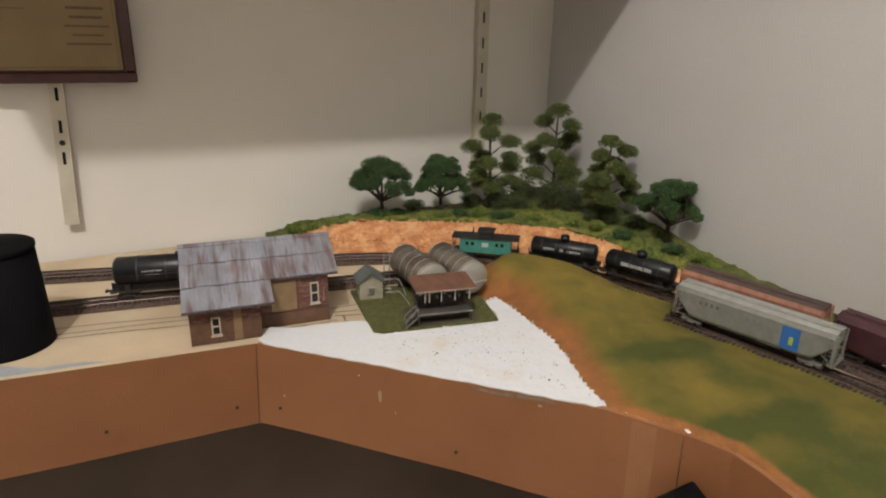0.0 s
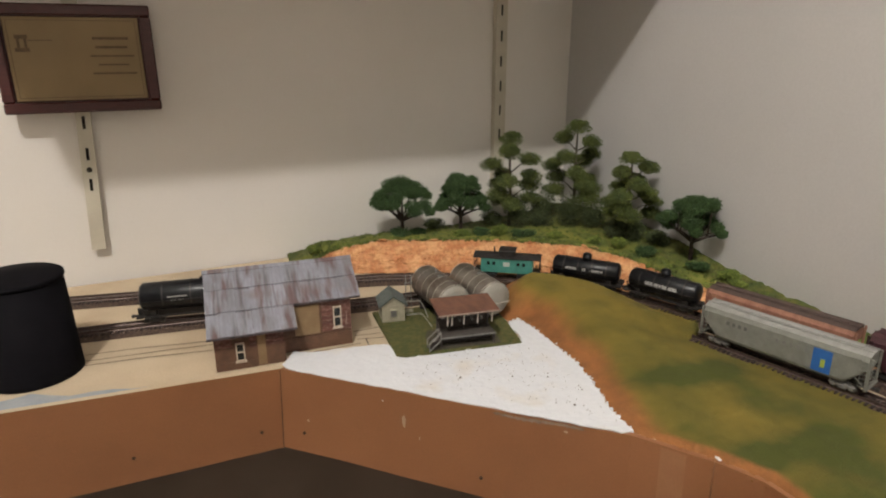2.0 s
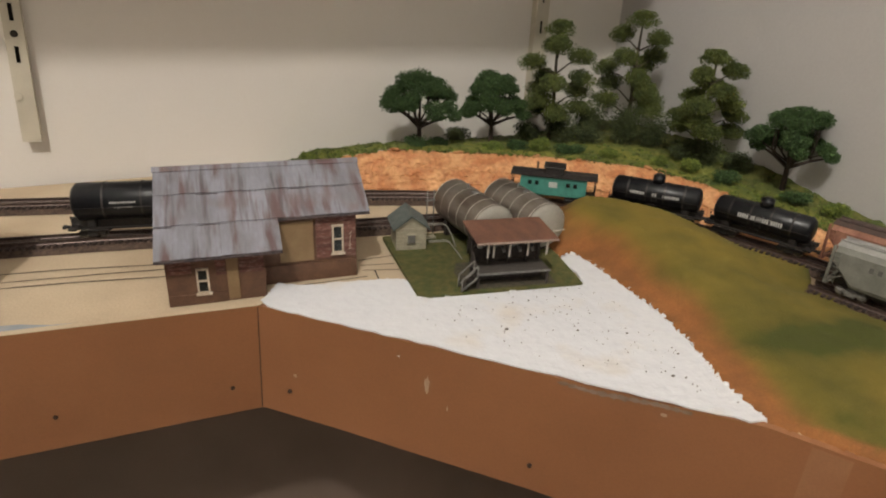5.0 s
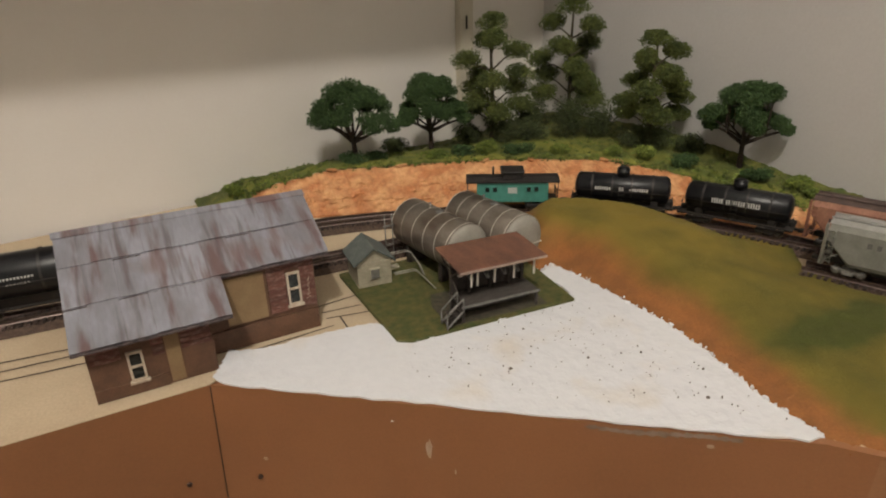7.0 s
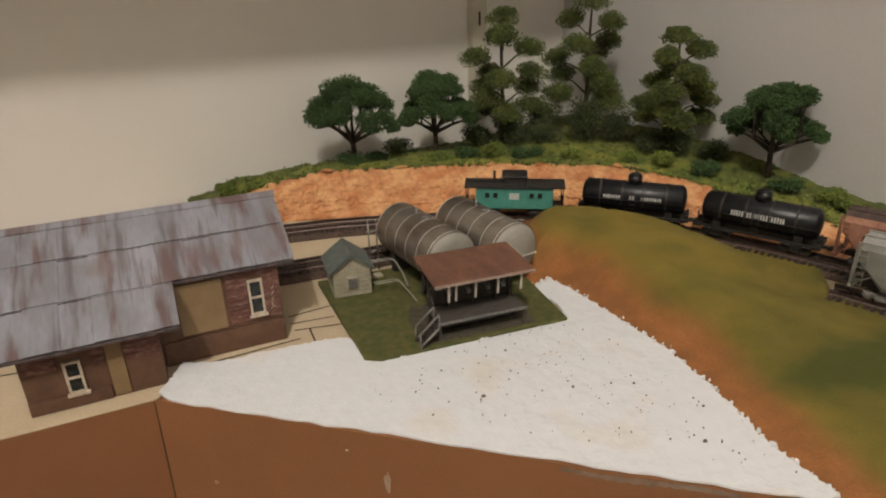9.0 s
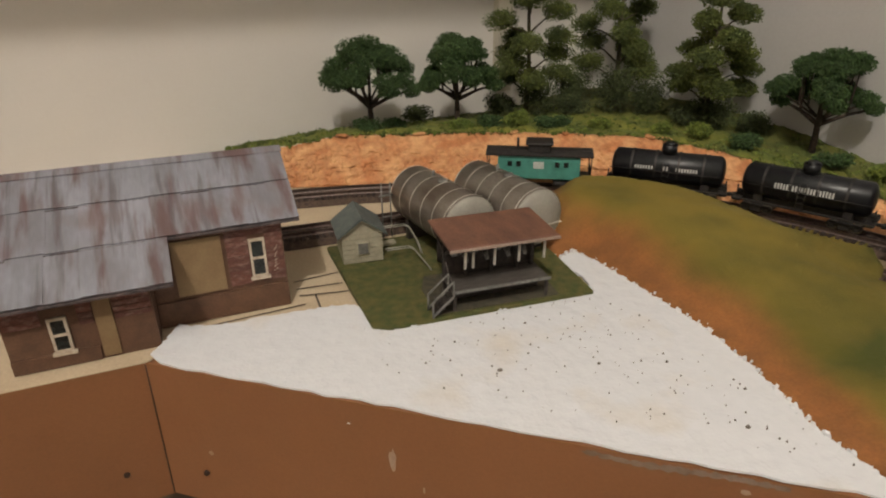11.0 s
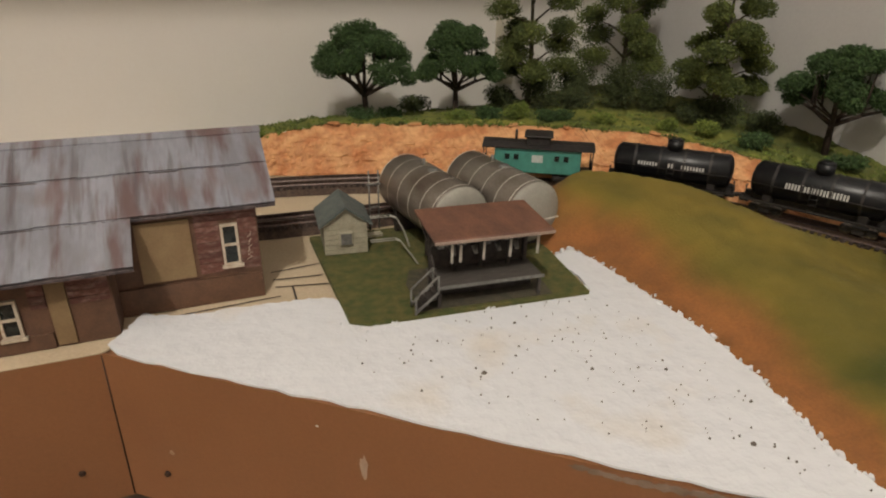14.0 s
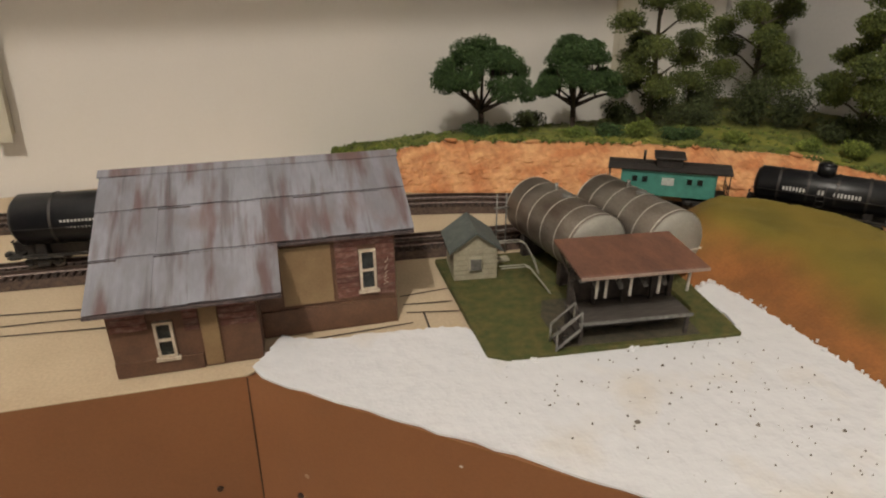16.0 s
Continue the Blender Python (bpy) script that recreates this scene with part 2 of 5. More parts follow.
TEAL = mat("teal_paint", (0.0615, 0.246, 0.2009), (0.0492, 0.1968, 0.164), 300, 0.5, fine=0.2)
GREYCAR = mat("grey_car_paint", (0.180, 0.183, 0.160), (0.142, 0.142, 0.122), 160, 0.5, fine=0.2)
GREYROOF = mat("grey_car_roof", (0.2706, 0.2706, 0.2542), (0.2214, 0.2173, 0.205), 200, 0.5)
BLUE = mat("blue_panel", (0.0164, 0.1066, 0.3444), (0.0164, 0.0902, 0.2952), 300, 0.5)
YELLOW = mat("yellow_mark", (0.3444, 0.3936, 0.0492), (0.2952, 0.3444, 0.041), 300, 0.5)
TANCAR = mat("weathered_brown_car", (0.2952, 0.1394, 0.0902), (0.1968, 0.082, 0.0533), 130, 0.7, fine=0.4, stretch=(1, 1, 0.4))
DARKROOF = mat("dark_car_roof", (0.0738, 0.0451, 0.0369), (0.0492, 0.03116, 0.02624), 200, 0.7)
MAROON = mat("maroon_car", (0.0533, 0.01476, 0.01968), (0.0369, 0.01066, 0.01476), 200, 0.5)
GREEN = mat("green_car", (0.01148, 0.0697, 0.03116), (0.0082, 0.0533, 0.0246), 200, 0.5)
WHEEL = mat("wheel_steel", (0.164, 0.1476, 0.1312), (0.0984, 0.082, 0.0738), 600, 0.45, 0.6)
SPECK = mat("grit", (0.0984, 0.082, 0.0697), (0.1804, 0.1558, 0.1312), 900, 0.9)
# Brown for the added panels that darken the space under the table.
UNDERDARK = mat("under_table_dark", (0.16, 0.12, 0.095), (0.12, 0.09, 0.07), 8, 0.95, bump=0.3, fine=0.2)
TAPE = mat("taped_joint", (0.290, 0.138, 0.066), (0.262, 0.120, 0.056), 60, 0.5, fine=0.15)
DRIP = mat("grey_plaster", (0.246, 0.1845, 0.1435), (0.1804, 0.123, 0.0902), 150, 0.7, bump=0.3)
SOIL = mat("dark_soil", (0.041, 0.0369, 0.0246), (0.0697, 0.0574, 0.0369), 300, 0.95, bump=0.6)
MARKGREY = mat("dark_lettering", (0.07, 0.07, 0.065), (0.10, 0.10, 0.09), 700, 0.6)
PALE = mat("pale_card", (0.2952, 0.2214, 0.1804), (0.2296, 0.164, 0.1312), 60, 0.8)

# ---- building helpers ----
def bm_box(bm, x0, y0, z0, x1, y1, z1, bevel=0.0, m=None):
    r = bmesh.ops.create_cube(bm, size=1)
    vs = r["verts"]
    for v in vs:
        v.co = Vector(((x0 + x1) / 2 + v.co.x * (x1 - x0), (y0 + y1) / 2 + v.co.y * (y1 - y0), (z0 + z1) / 2 + v.co.z * (z1 - z0)))
    if bevel:
        es = list({e for v in vs for e in v.link_edges})
        vs = [v for v in bmesh.ops.bevel(bm, geom=es, offset=bevel, segments=1, affect="EDGES")["verts"]] + [v for v in vs if v.is_valid]
        vs = list({v for v in vs if v.is_valid})
    if m is not None:
        bmesh.ops.transform(bm, matrix=m, verts=vs)
    return vs


def box(x0, y0, z0, x1, y1, z1, bevel=0.0, m=None):
    bm = bmesh.new()
    bm_box(bm, x0, y0, z0, x1, y1, z1, bevel, m)
    return bm


def bm_tube(bm, a, b, r0, r1=None, seg=10, caps=True):
    a, b = Vector(a), Vector(b)
    r1 = r0 if r1 is None else r1
    turn = (b - a).to_track_quat("Z", "Y").to_matrix()
    rings = []
    for p, r in ((a, r0), (b, r1)):
        rings.append([bm.verts.new(p + turn @ Vector((r * math.cos(i * math.tau / seg), r * math.sin(i * math.tau / seg), 0))) for i in range(seg)])
    for i in range(seg):
        j = (i + 1) % seg
        f = bm.faces.new((rings[0][i], rings[0][j], rings[1][j], rings[1][i]))
        f.smooth = True
    if caps:
        bm.faces.new(rings[0][::-1]), bm.faces.new(rings[1])
    return rings


def tube(a, b, r0, r1=None, seg=10):
    bm = bmesh.new()
    bm_tube(bm, a, b, r0, r1, seg)
    return bm


def bm_path(bm, pts, r, seg=8):
    for a, b in zip(pts, pts[1:]):
        bm_tube(bm, a, b, r, r, seg)
    return bm


def prism(poly, z0, z1, bevel=0.0):
    """An upright slab over a plan outline."""
    bm = bmesh.new()
    low = [bm.verts.new((x, y, z0)) for x, y in poly]
    top = [bm.verts.new((x, y, z1)) for x, y in poly]
    n = len(poly)
    bm.faces.new(low[::-1]), bm.faces.new(top)
    for i in range(n):
        bm.faces.new((low[i], low[(i + 1) % n], top[(i + 1) % n], top[i]))
    bmesh.ops.recalc_face_normals(bm, faces=bm.faces)
    if bevel:
        bmesh.ops.bevel(bm, geom=[e for e in bm.edges], offset=bevel, segments=1, affect="EDGES")
    return bm


def loft(sections, closed=True, caps=True, smooth=False):
    """Skin over sections of equal length."""
    bm = bmesh.new()
    rows = [[bm.verts.new(p) for p in s] for s in sections]
    n = len(rows[0])
    for a, b in zip(rows, rows[1:]):
        for i in range(n if closed else n - 1):
            j = (i + 1) % n
            bm.faces.new((a[i], a[j], b[j], b[i])).smooth = smooth
    if caps and closed:
        bm.faces.new(rows[0][::-1]), bm.faces.new(rows[-1])
    bmesh.ops.recalc_face_normals(bm, faces=bm.faces)
    return bm


def mesh_of(name, bm, material):
    me = bpy.data.meshes.new(name)
    bm.to_mesh(me)
    bm.free()
    me.materials.append(material)
    return me


def thing(name, label, category, m=None, group="", kind=""):
    ob = new(name)
    ob.empty_display_size = 0.01
    if m is not None:
        ob.matrix_world = m
    return tagged(ob, label, category, group, kind)


def solid(name, bm, material, label, category, group="", kind="", m=None):
    ob = new(name, mesh_of(name, bm, material))
    if m is not None:
        ob.matrix_world = m
    return tagged(ob, label, category, group, kind)


def part(name, bm, material, parent, label="", kind=""):
    ob = new(name, mesh_of(name, bm, material))
    ob.parent = parent
    return tagged(ob, label, kind=kind)


def piece(name, me, parent, m):
    ob = new(name, me)
    ob.parent = parent
    ob.matrix_basis = m
    return ob


def spline(pts, step=0.004):
    """Even points along a smooth curve through the plan points."""
    p = [Vector(q) for q in pts]
    p = [p[0] * 2 - p[1]] + p + [p[-1] * 2 - p[-2]]
    dense = []
    for a, b, c, d in zip(p, p[1:], p[2:], p[3:]):
        for i in range(24):
            t = i / 24
            dense.append(0.5 * ((2 * b) + (c - a) * t + (2 * a - 5 * b + 4 * c - d) * t * t + (3 * b - a - 3 * c + d) * t ** 3))
    dense.append(p[-2])
    out, left = [dense[0]], step
    for a, b in zip(dense, dense[1:]):
        d = (b - a).length
        while d >= left:
            a = a + (b - a) * (left / d)
            out.append(a.copy())
            d -= left
            left = step
        left -= d
    return out


def at_arc(line, s, step):
    """Place and heading at s metres along an even line."""
    i = max(0, min(len(line) - 2, int(s / step)))
    a, b = line[i], line[i + 1]
    p = a + (b - a) * (s / step - i)
    q = line[min(len(line) - 1, i + 3)] - line[max(0, i - 2)]
    return p, math.degrees(math.atan2(q.y, q.x))

# ---- the room ----
ROOM = pose(0.503, 0.620, 0, 0, 0, 5.5)
W0, D0, H0 = 3.2, 3.2, 2.7
for name, b, mt, lab, cat in (
    ("wall_north", (-W0, 0, 0, 0.1, 0.1, H0), WALL, "plain off-white painted wall with shelf standards", "wall"),
    ("wall_east", (0, -D0, 0, 0.1, 0, H0), DIMWALL, "plain painted wall beside the layout, greyed and darkened for weaker light", "wall"),
    ("wall_south", (-W0 - 0.1, -D0 - 0.1, 0, 0.1, -D0, H0), WALL, "plain off-white painted wall", "wall"),
    ("wall_west", (-W0 - 0.1, -D0, 0, -W0, 0.1, H0), WALL, "plain off-white painted wall", "wall"),
    ("floor", (-W0 - 0.1, -D0 - 0.1, -0.1, 0.1, 0.1, 0), CARPET, "brown carpeted floor under the layout, kept pale to bounce light", "floor"),
    ("ceiling", (-W0 - 0.1, -D0 - 0.1, H0, 0.1, 0.1, H0 + 0.1), CEIL, "plain white ceiling", "ceiling"),
):
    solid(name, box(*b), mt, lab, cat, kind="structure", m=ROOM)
solid("wall_shelf", box(-0.602, -0.216, 1.340, -0.002, -0.002, 1.358, 0.002), SHELF, "plain board shelf on slotted wall standards", "shelf", m=ROOM)


def wall_standard(u, width, z0, z1, slots, tilt=0.0):
    ob = thing("shelf_standard", "off-white slotted steel shelf standard screwed to the wall", "shelf standard", ROOM @ pose(u, 0, 1.15, 0, tilt, 0) @ pose(-u, 0, -1.15), "shelf standards")
    w = width / 2
    # a U-section: face and two flanges, with the slots cut through the face
    bm = bmesh.new()
    xs = [u - w, u - 0.0013, u + 0.0013, u + w]
    zs = [z0] + [q for s in sorted(slots) for q in (s - 0.0055, s + 0.0055)] + [z1]
    grid = [[bm.verts.new((x, -0.0085, z)) for x in xs] for z in zs]
    for i in range(len(zs) - 1):
        for j in range(3):
            if not (i % 2 and j == 1):
                bm.faces.new((grid[i][j], grid[i][j + 1], grid[i + 1][j + 1], grid[i + 1][j]))
    r = bmesh.ops.extrude_face_region(bm, geom=bm.faces[:])
    for v in r["geom"]:
        if isinstance(v, bmesh.types.BMVert):
            v.co.y += 0.0012
    bmesh.ops.recalc_face_normals(bm, faces=bm.faces)
    part("face", bm, STEEL, ob)
    for side in (-1, 1):
        x = u + side * w
        part("flange", box(min(x, x - side * 0.0012), -0.0072, z0 + 0.004, max(x, x - side * 0.0012), -0.0005, z1), STEEL, ob)
    # near-black strip behind the face draws the shade seen through the slots
    part("slot_shade_strip", box(u - w + 0.0013, -0.002, z0 + 0.004, u + w - 0.0013, -0.0004, z1), HOLESHADE, ob, "dark strip drawn for the shade inside the slots")
    return ob


s1 = wall_standard(-0.5115, 0.0115, 1.033, 1.335, [1.0929 + 0.0273 * i for i in range(8)], 2.8)
# the hole is a dark disc, its inner shade put into the colour
part("screw_hole", tube((-0.5115, -0.0089, 1.1065), (-0.5115, -0.008, 1.1065), 0.0024), HOLESHADE, s1, "dark disc drawn for the shade in a screw hole")
part("screw_head", tube((-0.515, -0.0095, 1.065), (-0.515, -0.008, 1.065), 0.0026), STEEL, s1, "painted screw head")
wall_standard(-0.0975, 0.0135, 1.03, 1.338, [1.1145 + 0.0266 * i for i in range(8)])

pl = thing("award_plaque", "mahogany award plaque with engraved brass plate on the wall", "plaque", ROOM @ pose(-0.5065, -0.0145, 1.2000, 0, 0, 0))
bmf = bmesh.new()
PW, PH, PF = 0.0585, 0.0428, 0.0088
bm_box(bmf, -PW, -0.006, -PH, PW, 0.004, -PH + PF, 0.0012)
bm_box(bmf, -PW, -0.006, PH - PF, PW, 0.004, PH, 0.0012)
bm_box(bmf, -PW, -0.006, -PH + PF, -PW + PF, 0.004, PH - PF, 0.0012)
bm_box(bmf, PW - PF, -0.006, -PH + PF, PW, 0.004, PH - PF, 0.0012)
bm_box(bmf, -PW + PF, -0.001, -PH + PF, PW - PF, 0.004, PH - PF)
part("frame", bmf, MAHOGANY, pl)
plate = part("plate", box(-PW + PF + 0.0012, -0.0032, -PH + PF + 0.0012, PW - PF - 0.0012, -0.001, PH - PF - 0.0012, 0.0003), BRASS, pl, "brass plate with engraved border")
px, pz = PW - PF - 0.0035, PH - PF - 0.0035
for b in ((-px, -pz, px, -pz + 0.0004), (-px, pz - 0.0004, px, pz), (-px, -pz + 0.0004, -px + 0.0004, pz - 0.0004), (px - 0.0004, -pz + 0.0004, px, pz - 0.0004)):
    part("border_line", box(b[0], -0.0035, b[1], b[2], -0.0031, b[3]), ENGRAVE, plate)
for i, (w, h) in enumerate(((0.0135, 0.0021), (0.0120, 0.0021), (0.0165, 0.0013), (0.0115, 0.0013), (0.0165, 0.0015))):
    z = 0.0165 - i * 0.0070
    part("engraved_line", box(0.026 - w, -0.0035, z - h / 2, 0.026 + w, -0.0031, z + h / 2), ENGRAVE, plate)
bme = bmesh.new()
for b in ((-0.043, 0.006, -0.033, 0.009), (-0.041, 0.009, -0.039, 0.018), (-0.036, 0.009, -0.034, 0.018), (-0.042, 0.016, -0.033, 0.019), (-0.033, 0.0145, -0.016, 0.0152)):
    bm_box(bme, b[0], -0.0035, b[1], b[2], -0.0031, b[3])
part("emblem", bme, ENGRAVE, plate, "small engraved emblem")

# ---- the layout table ----
FRONT = [(-0.70, 0.341), (0.129, 0.3415), (0.308, 0.1955), (0.335, 0.160), (0.347, 0.138), (0.348, 0.104), (0.352, -0.60)]
table = thing("layout_table", "model railway table with cream board top and hardboard fascia", "layout table")
backedge = [(0.617, -0.60), (0.506, 0.614), (-0.70, 0.498)]
part("board", prism(FRONT + backedge, 0.982, 1.0), BOARD, table, "cream painted board top")


def fascia(pts, z0s, z1s, lean, skew=0.0, name="fascia_panel"):
    """A bent sheet that stands before the board's edge, its edges following z0s and z1s."""
    secs = []
    for i, p in enumerate(pts):
        a, b = Vector(pts[max(0, i - 1)]), Vector(pts[min(len(pts) - 1, i + 1)])
        d = (b - a).normalized()
        n = Vector((d.y, -d.x)) * 0.0035
        k = Vector((d.y, -d.x)) * 0.0003
        p = Vector(p)
        b = Vector((d.y, -d.x)) * -lean * (z1s[i] - z0s[i]) - d * (skew if i == 0 else 0.0)
        secs.append([(p.x + k.x + b.x, p.y + k.y + b.y, z0s[i]), (p.x + n.x + b.x, p.y + n.y + b.y, z0s[i]), (p.x + n.x, p.y + n.y, z1s[i]), (p.x + k.x, p.y + k.y, z1s[i])])
    return part(name, loft(secs), HARDBOARD, table, "orange-brown hardboard fascia")


fascia([(-0.70, 0.341), (-0.3, 0.3413), (0.0, 0.3414), (0.1300, 0.3415)], [0.918, 0.9195, 0.927, 0.9330], [1.0006] * 4, 0.13)
fascia([(0.1290, 0.3415), (0.16, 0.3162), (0.20, 0.2836), (0.24, 0.2510), (0.28, 0.2183), (0.308, 0.1955), (0.3345, 0.1607)], [0.9335, 0.9335, 0.932, 0.931, 0.9275, 0.926, 0.923], [1.0006, 1.0006, 1.0004, 1.0004, 1.0, 1.0006, 1.001], 0.075, 0.0058)
fascia([(0.3348, 0.1602), (0.342, 0.148), (0.347, 0.138), (0.3478, 0.122), (0.348, 0.104), (0.349, 0.0), (0.352, -0.60)], [0.923, 0.921, 0.919, 0.918, 0.918, 0.918, 0.918], [1.001, 1.001, 1.001, 1.002, 1.002, 1.003, 1.003], 0.075)
part("corner_joint", tube((0.1272, 0.3383, 1.0000), (0.1254, 0.3463, 0.9340), 0.0003, 0.0003, 6), SCREW, table, "dark open joint between panels")
part("painted_top_edge", box(-0.70, 0.3377, 1.0007, 0.1262, 0.3414, 1.0011), BOARD, table, "cream paint along the top of the fascia")
part("painted_corner", prism([(0.1263, 0.3377), (0.1275, 0.3377), (0.1298, 0.3392), (0.1302, 0.3416), (0.1263, 0.3416)], 1.0007, 1.0013), BOARD, table, "cream paint over the corner")
SEG = Vector((-0.632, -0.775))


def on_front(x, z):
    """Place on the face of the slanting fascia panel, which leans back below."""
    return Vector((x, 0.3415 - (x - 0.129) * 0.8156)) + SEG * (0.0036 - 0.075 * (1.0004 - z))


for x, z in ((0.1112, 0.9500), (0.029, 0.9490), (-0.055, 0.949)):
    part("screw", tube((x, 0.3382 + 0.13 * (1.0 - z), z), (x, 0.3372 + 0.13 * (1.0 - z), z), 0.0013, 0.0010, 8), SCREW, table, "small rusty screw head")
for x, z in ((0.1395, 0.9505), (0.2395, 0.9465)):
    p = on_front(x, z)
    part("screw", tube((p.x + 0.0003, p.y + 0.0004, z), (p.x - 0.0006, p.y - 0.0008, z), 0.0013, 0.0010, 8), SCREW, table, "small rusty screw head")
part("screw", tube((0.3269, 0.1730, 0.9455), (0.3261, 0.1724, 0.9455), 0.0013, 0.0010, 8), SCREW, table, "small rusty screw head")


def dab(x, z, w, h, material, label, seed):
    """A thin ragged patch on the slanting panel."""
    random.seed(seed)
    bm = bmesh.new()
    vs = [bm.verts.new((math.cos(i * math.tau / 14) * w * random.uniform(0.55, 1.1), 0, math.sin(i * math.tau / 14) * h * random.uniform(0.6, 1.1))) for i in range(14)]
    bm.faces.new(vs)
    r = bmesh.ops.extrude_face_region(bm, geom=bm.faces[:])
    for v in r["geom"]:
        if isinstance(v, bmesh.types.BMVert):
            v.co.y -= 0.0001
    p = on_front(x, z)
    bmesh.ops.transform(bm, matrix=pose(p.x, p.y, z, 4.3, 0, -39.2), verts=bm.verts)
    part("smear", bm, material, table, label)


# the faint smears carry the panel's glare in their pale colour
dab(0.1995, 0.978, 0.0016, 0.0060, SMEAR, "faint pale smear with glare painted into it", 1)
dab(0.1885, 0.9910, 0.0006, 0.0005, PLASTER, "fleck of white plaster", 2)
dab(0.2075, 0.967, 0.0004, 0.0017, SMEAR, "faint pale smear with glare painted into it", 3)
dab(0.143, 0.962, 0.0014, 0.0012, SMEAR, "faint pale smear with glare painted into it", 4)
for i in range(13):
    x = 0.2475 + i * 0.0032
    dab(x, 0.9982 - 0.0006 * math.sin(i * 0.5), 0.0030, 0.0016 - 0.00007 * abs(i - 6), DRIP, "grey plaster drip under the edge", 20 + i)
dab(0.2795, 0.9945, 0.0016, 0.0010, SMEAR, "small pale drip of plaster", 41)
bm = bmesh.new()
vs = [bm.verts.new((x - 0.00295, y - 0.00215, z)) for x, y, z in ((0.3224, 0.1856, 0.927), (0.3306, 0.1748, 0.927), (0.3262, 0.1716, 0.9995), (0.3180, 0.1824, 0.9995))]
bm.faces.new(vs)
part("tape_strip", bm, TAPE, table, "paler brown taped joint")
solid("plaster_crumb", box(0.3337, 0.1575, 1.0012, 0.3357, 0.1612, 1.0022, 0.0004), PLASTER, "small crumb of white plaster at the edge", "plaster crumb")

# pencilled and inked lines on the board, and a grey-blue painted edge
lines = [[(-0.15, 0.409), (0.029, 0.405), (0.086, 0.399)], [(-0.15, 0.398), (0.05, 0.3945), (0.086, 0.3925)], [(-0.12, 0.391), (0.035, 0.3875), (0.086, 0.383)],
         [(0.186, 0.3655), (0.207, 0.3615)], [(0.186, 0.379), (0.207, 0.381)], [(0.186, 0.372), (0.2055, 0.370)], [(0.150, 0.3555), (0.187, 0.3575)], [(0.192, 0.352), (0.1925, 0.364)]]
for ln in lines:
    bm = bmesh.new()
    for a, b in zip(ln, ln[1:]):
        a, b = Vector(a), Vector(b)
        d = (b - a).normalized() * 0.00040
        n = Vector((-d.y, d.x))
        v = [bm.verts.new((*q, 1.0004)) for q in (a - n, b - n, b + n, a + n)]
        bm.faces.new(v)
    part("inked_line", bm, INK, table, "black inked line")
bm = bmesh.new()
edge_u = [(-0.30 + i * 0.012, 0.0185 * (1 + 0.35 * math.sin(i * 1.7)) * (1 if i < 21 else max(0.05, 1 - (i - 20) / 9))) for i in range(30)]
lo = [bm.verts.new((x, 0.3415, 1.0005)) for x, _ in edge_u]
hi = [bm.verts.new((x, 0.3418 + w, 1.0005)) for x, w in edge_u]
for i in range(29):
    bm.faces.new((lo[i], lo[i + 1], hi[i + 1], hi[i]))
part("painted_edge", bm, BLUEGREY, table, "grey-blue brushed paint along the edge")

# unidentified black object under the fascia's corner, built as a box with added knob
pb = thing("black_corner_box", "small black box built for an unidentified dark object under the fascia", "control box", pose(0.3338, 0.1452, 0.9540, 0, 0, -61) @ pose(0, -0.0035, 0, 0, 40, 0))
part("case", box(-0.019, -0.004, -0.0185, 0.019, 0.003, 0.0185, 0.0012), BLACK, pb)
part("knob", tube((0.004, -0.0039, -0.008), (0.004, -0.0075, -0.008), 0.005, 0.0045, 16), BLACK, pb)

# added dark panels stand in for the shade under the table, closing it off
solid("under_table_panel", box(-0.70, 0.455, 0.0, 0.46, 0.462, 0.9815), UNDERDARK, "dark brown panel added for the shade under the table", "cloth", kind="structure")
solid("under_table_panel", box(0.453, -0.60, 0.0, 0.46, 0.4545, 0.9815), UNDERDARK, "dark brown panel added for the shade under the table", "cloth", kind="structure")
# rolls and boxes lying in the dark under the table
bm = bmesh.new()
bm_tube(bm, (0.28, 0.40, 0.06), (0.40, 0.24, 0.06), 0.05, 0.05, 20)
solid("cardboard_roll", bm, PALE, "pale cardboard roll lying on the carpet", "cardboard roll")
solid("storage_box", box(0.12, 0.30, 0, 0.32, 0.46, 0.12, 0.006), PALE, "dull brown storage box on the carpet", "box")

# ---- ground cover ----
LEFT = [(0.2985, 0.352), (0.301, 0.375), (0.306, 0.402), (0.325, 0.420)]
SIDE = [(0.302, 0.354), (0.314, 0.355), (0.3178, 0.343), (0.319, 0.324), (0.3195, 0.298), (0.3205, 0.280), (0.3185, 0.264), (0.316, 0.249), (0.312, 0.233), (0.309, 0.222), (0.308, 0.211), (0.3085, 0.203), (0.308, 0.1958)]
MAIN = [(-0.72, 0.585), (-0.25, 0.538), (-0.003, 0.509), (0.1, 0.495), (0.209, 0.481), (0.257, 0.4705), (0.31, 0.451), (0.352, 0.428), (0.390, 0.397), (0.416, 0.366), (0.436, 0.330), (0.454, 0.285), (0.470, 0.240), (0.486, 0.193), (0.497, 0.14), (0.504, 0.08), (0.512, -0.05), (0.52, -0.59)]
NEAR = [(-0.72, 0.462), (-0.25, 0.448), (0.0, 0.439), (0.06, 0.4365), (0.13, 0.4305), (0.2, 0.4245), (0.26, 0.4225), (0.31, 0.4235), (0.345, 0.4265)]
SPUR = [(0.4215, 0.2785), (0.4300, 0.2545), (0.445, 0.213), (0.459, 0.172), (0.466, 0.143), (0.472, 0.08), (0.478, -0.05), (0.485, -0.59)]

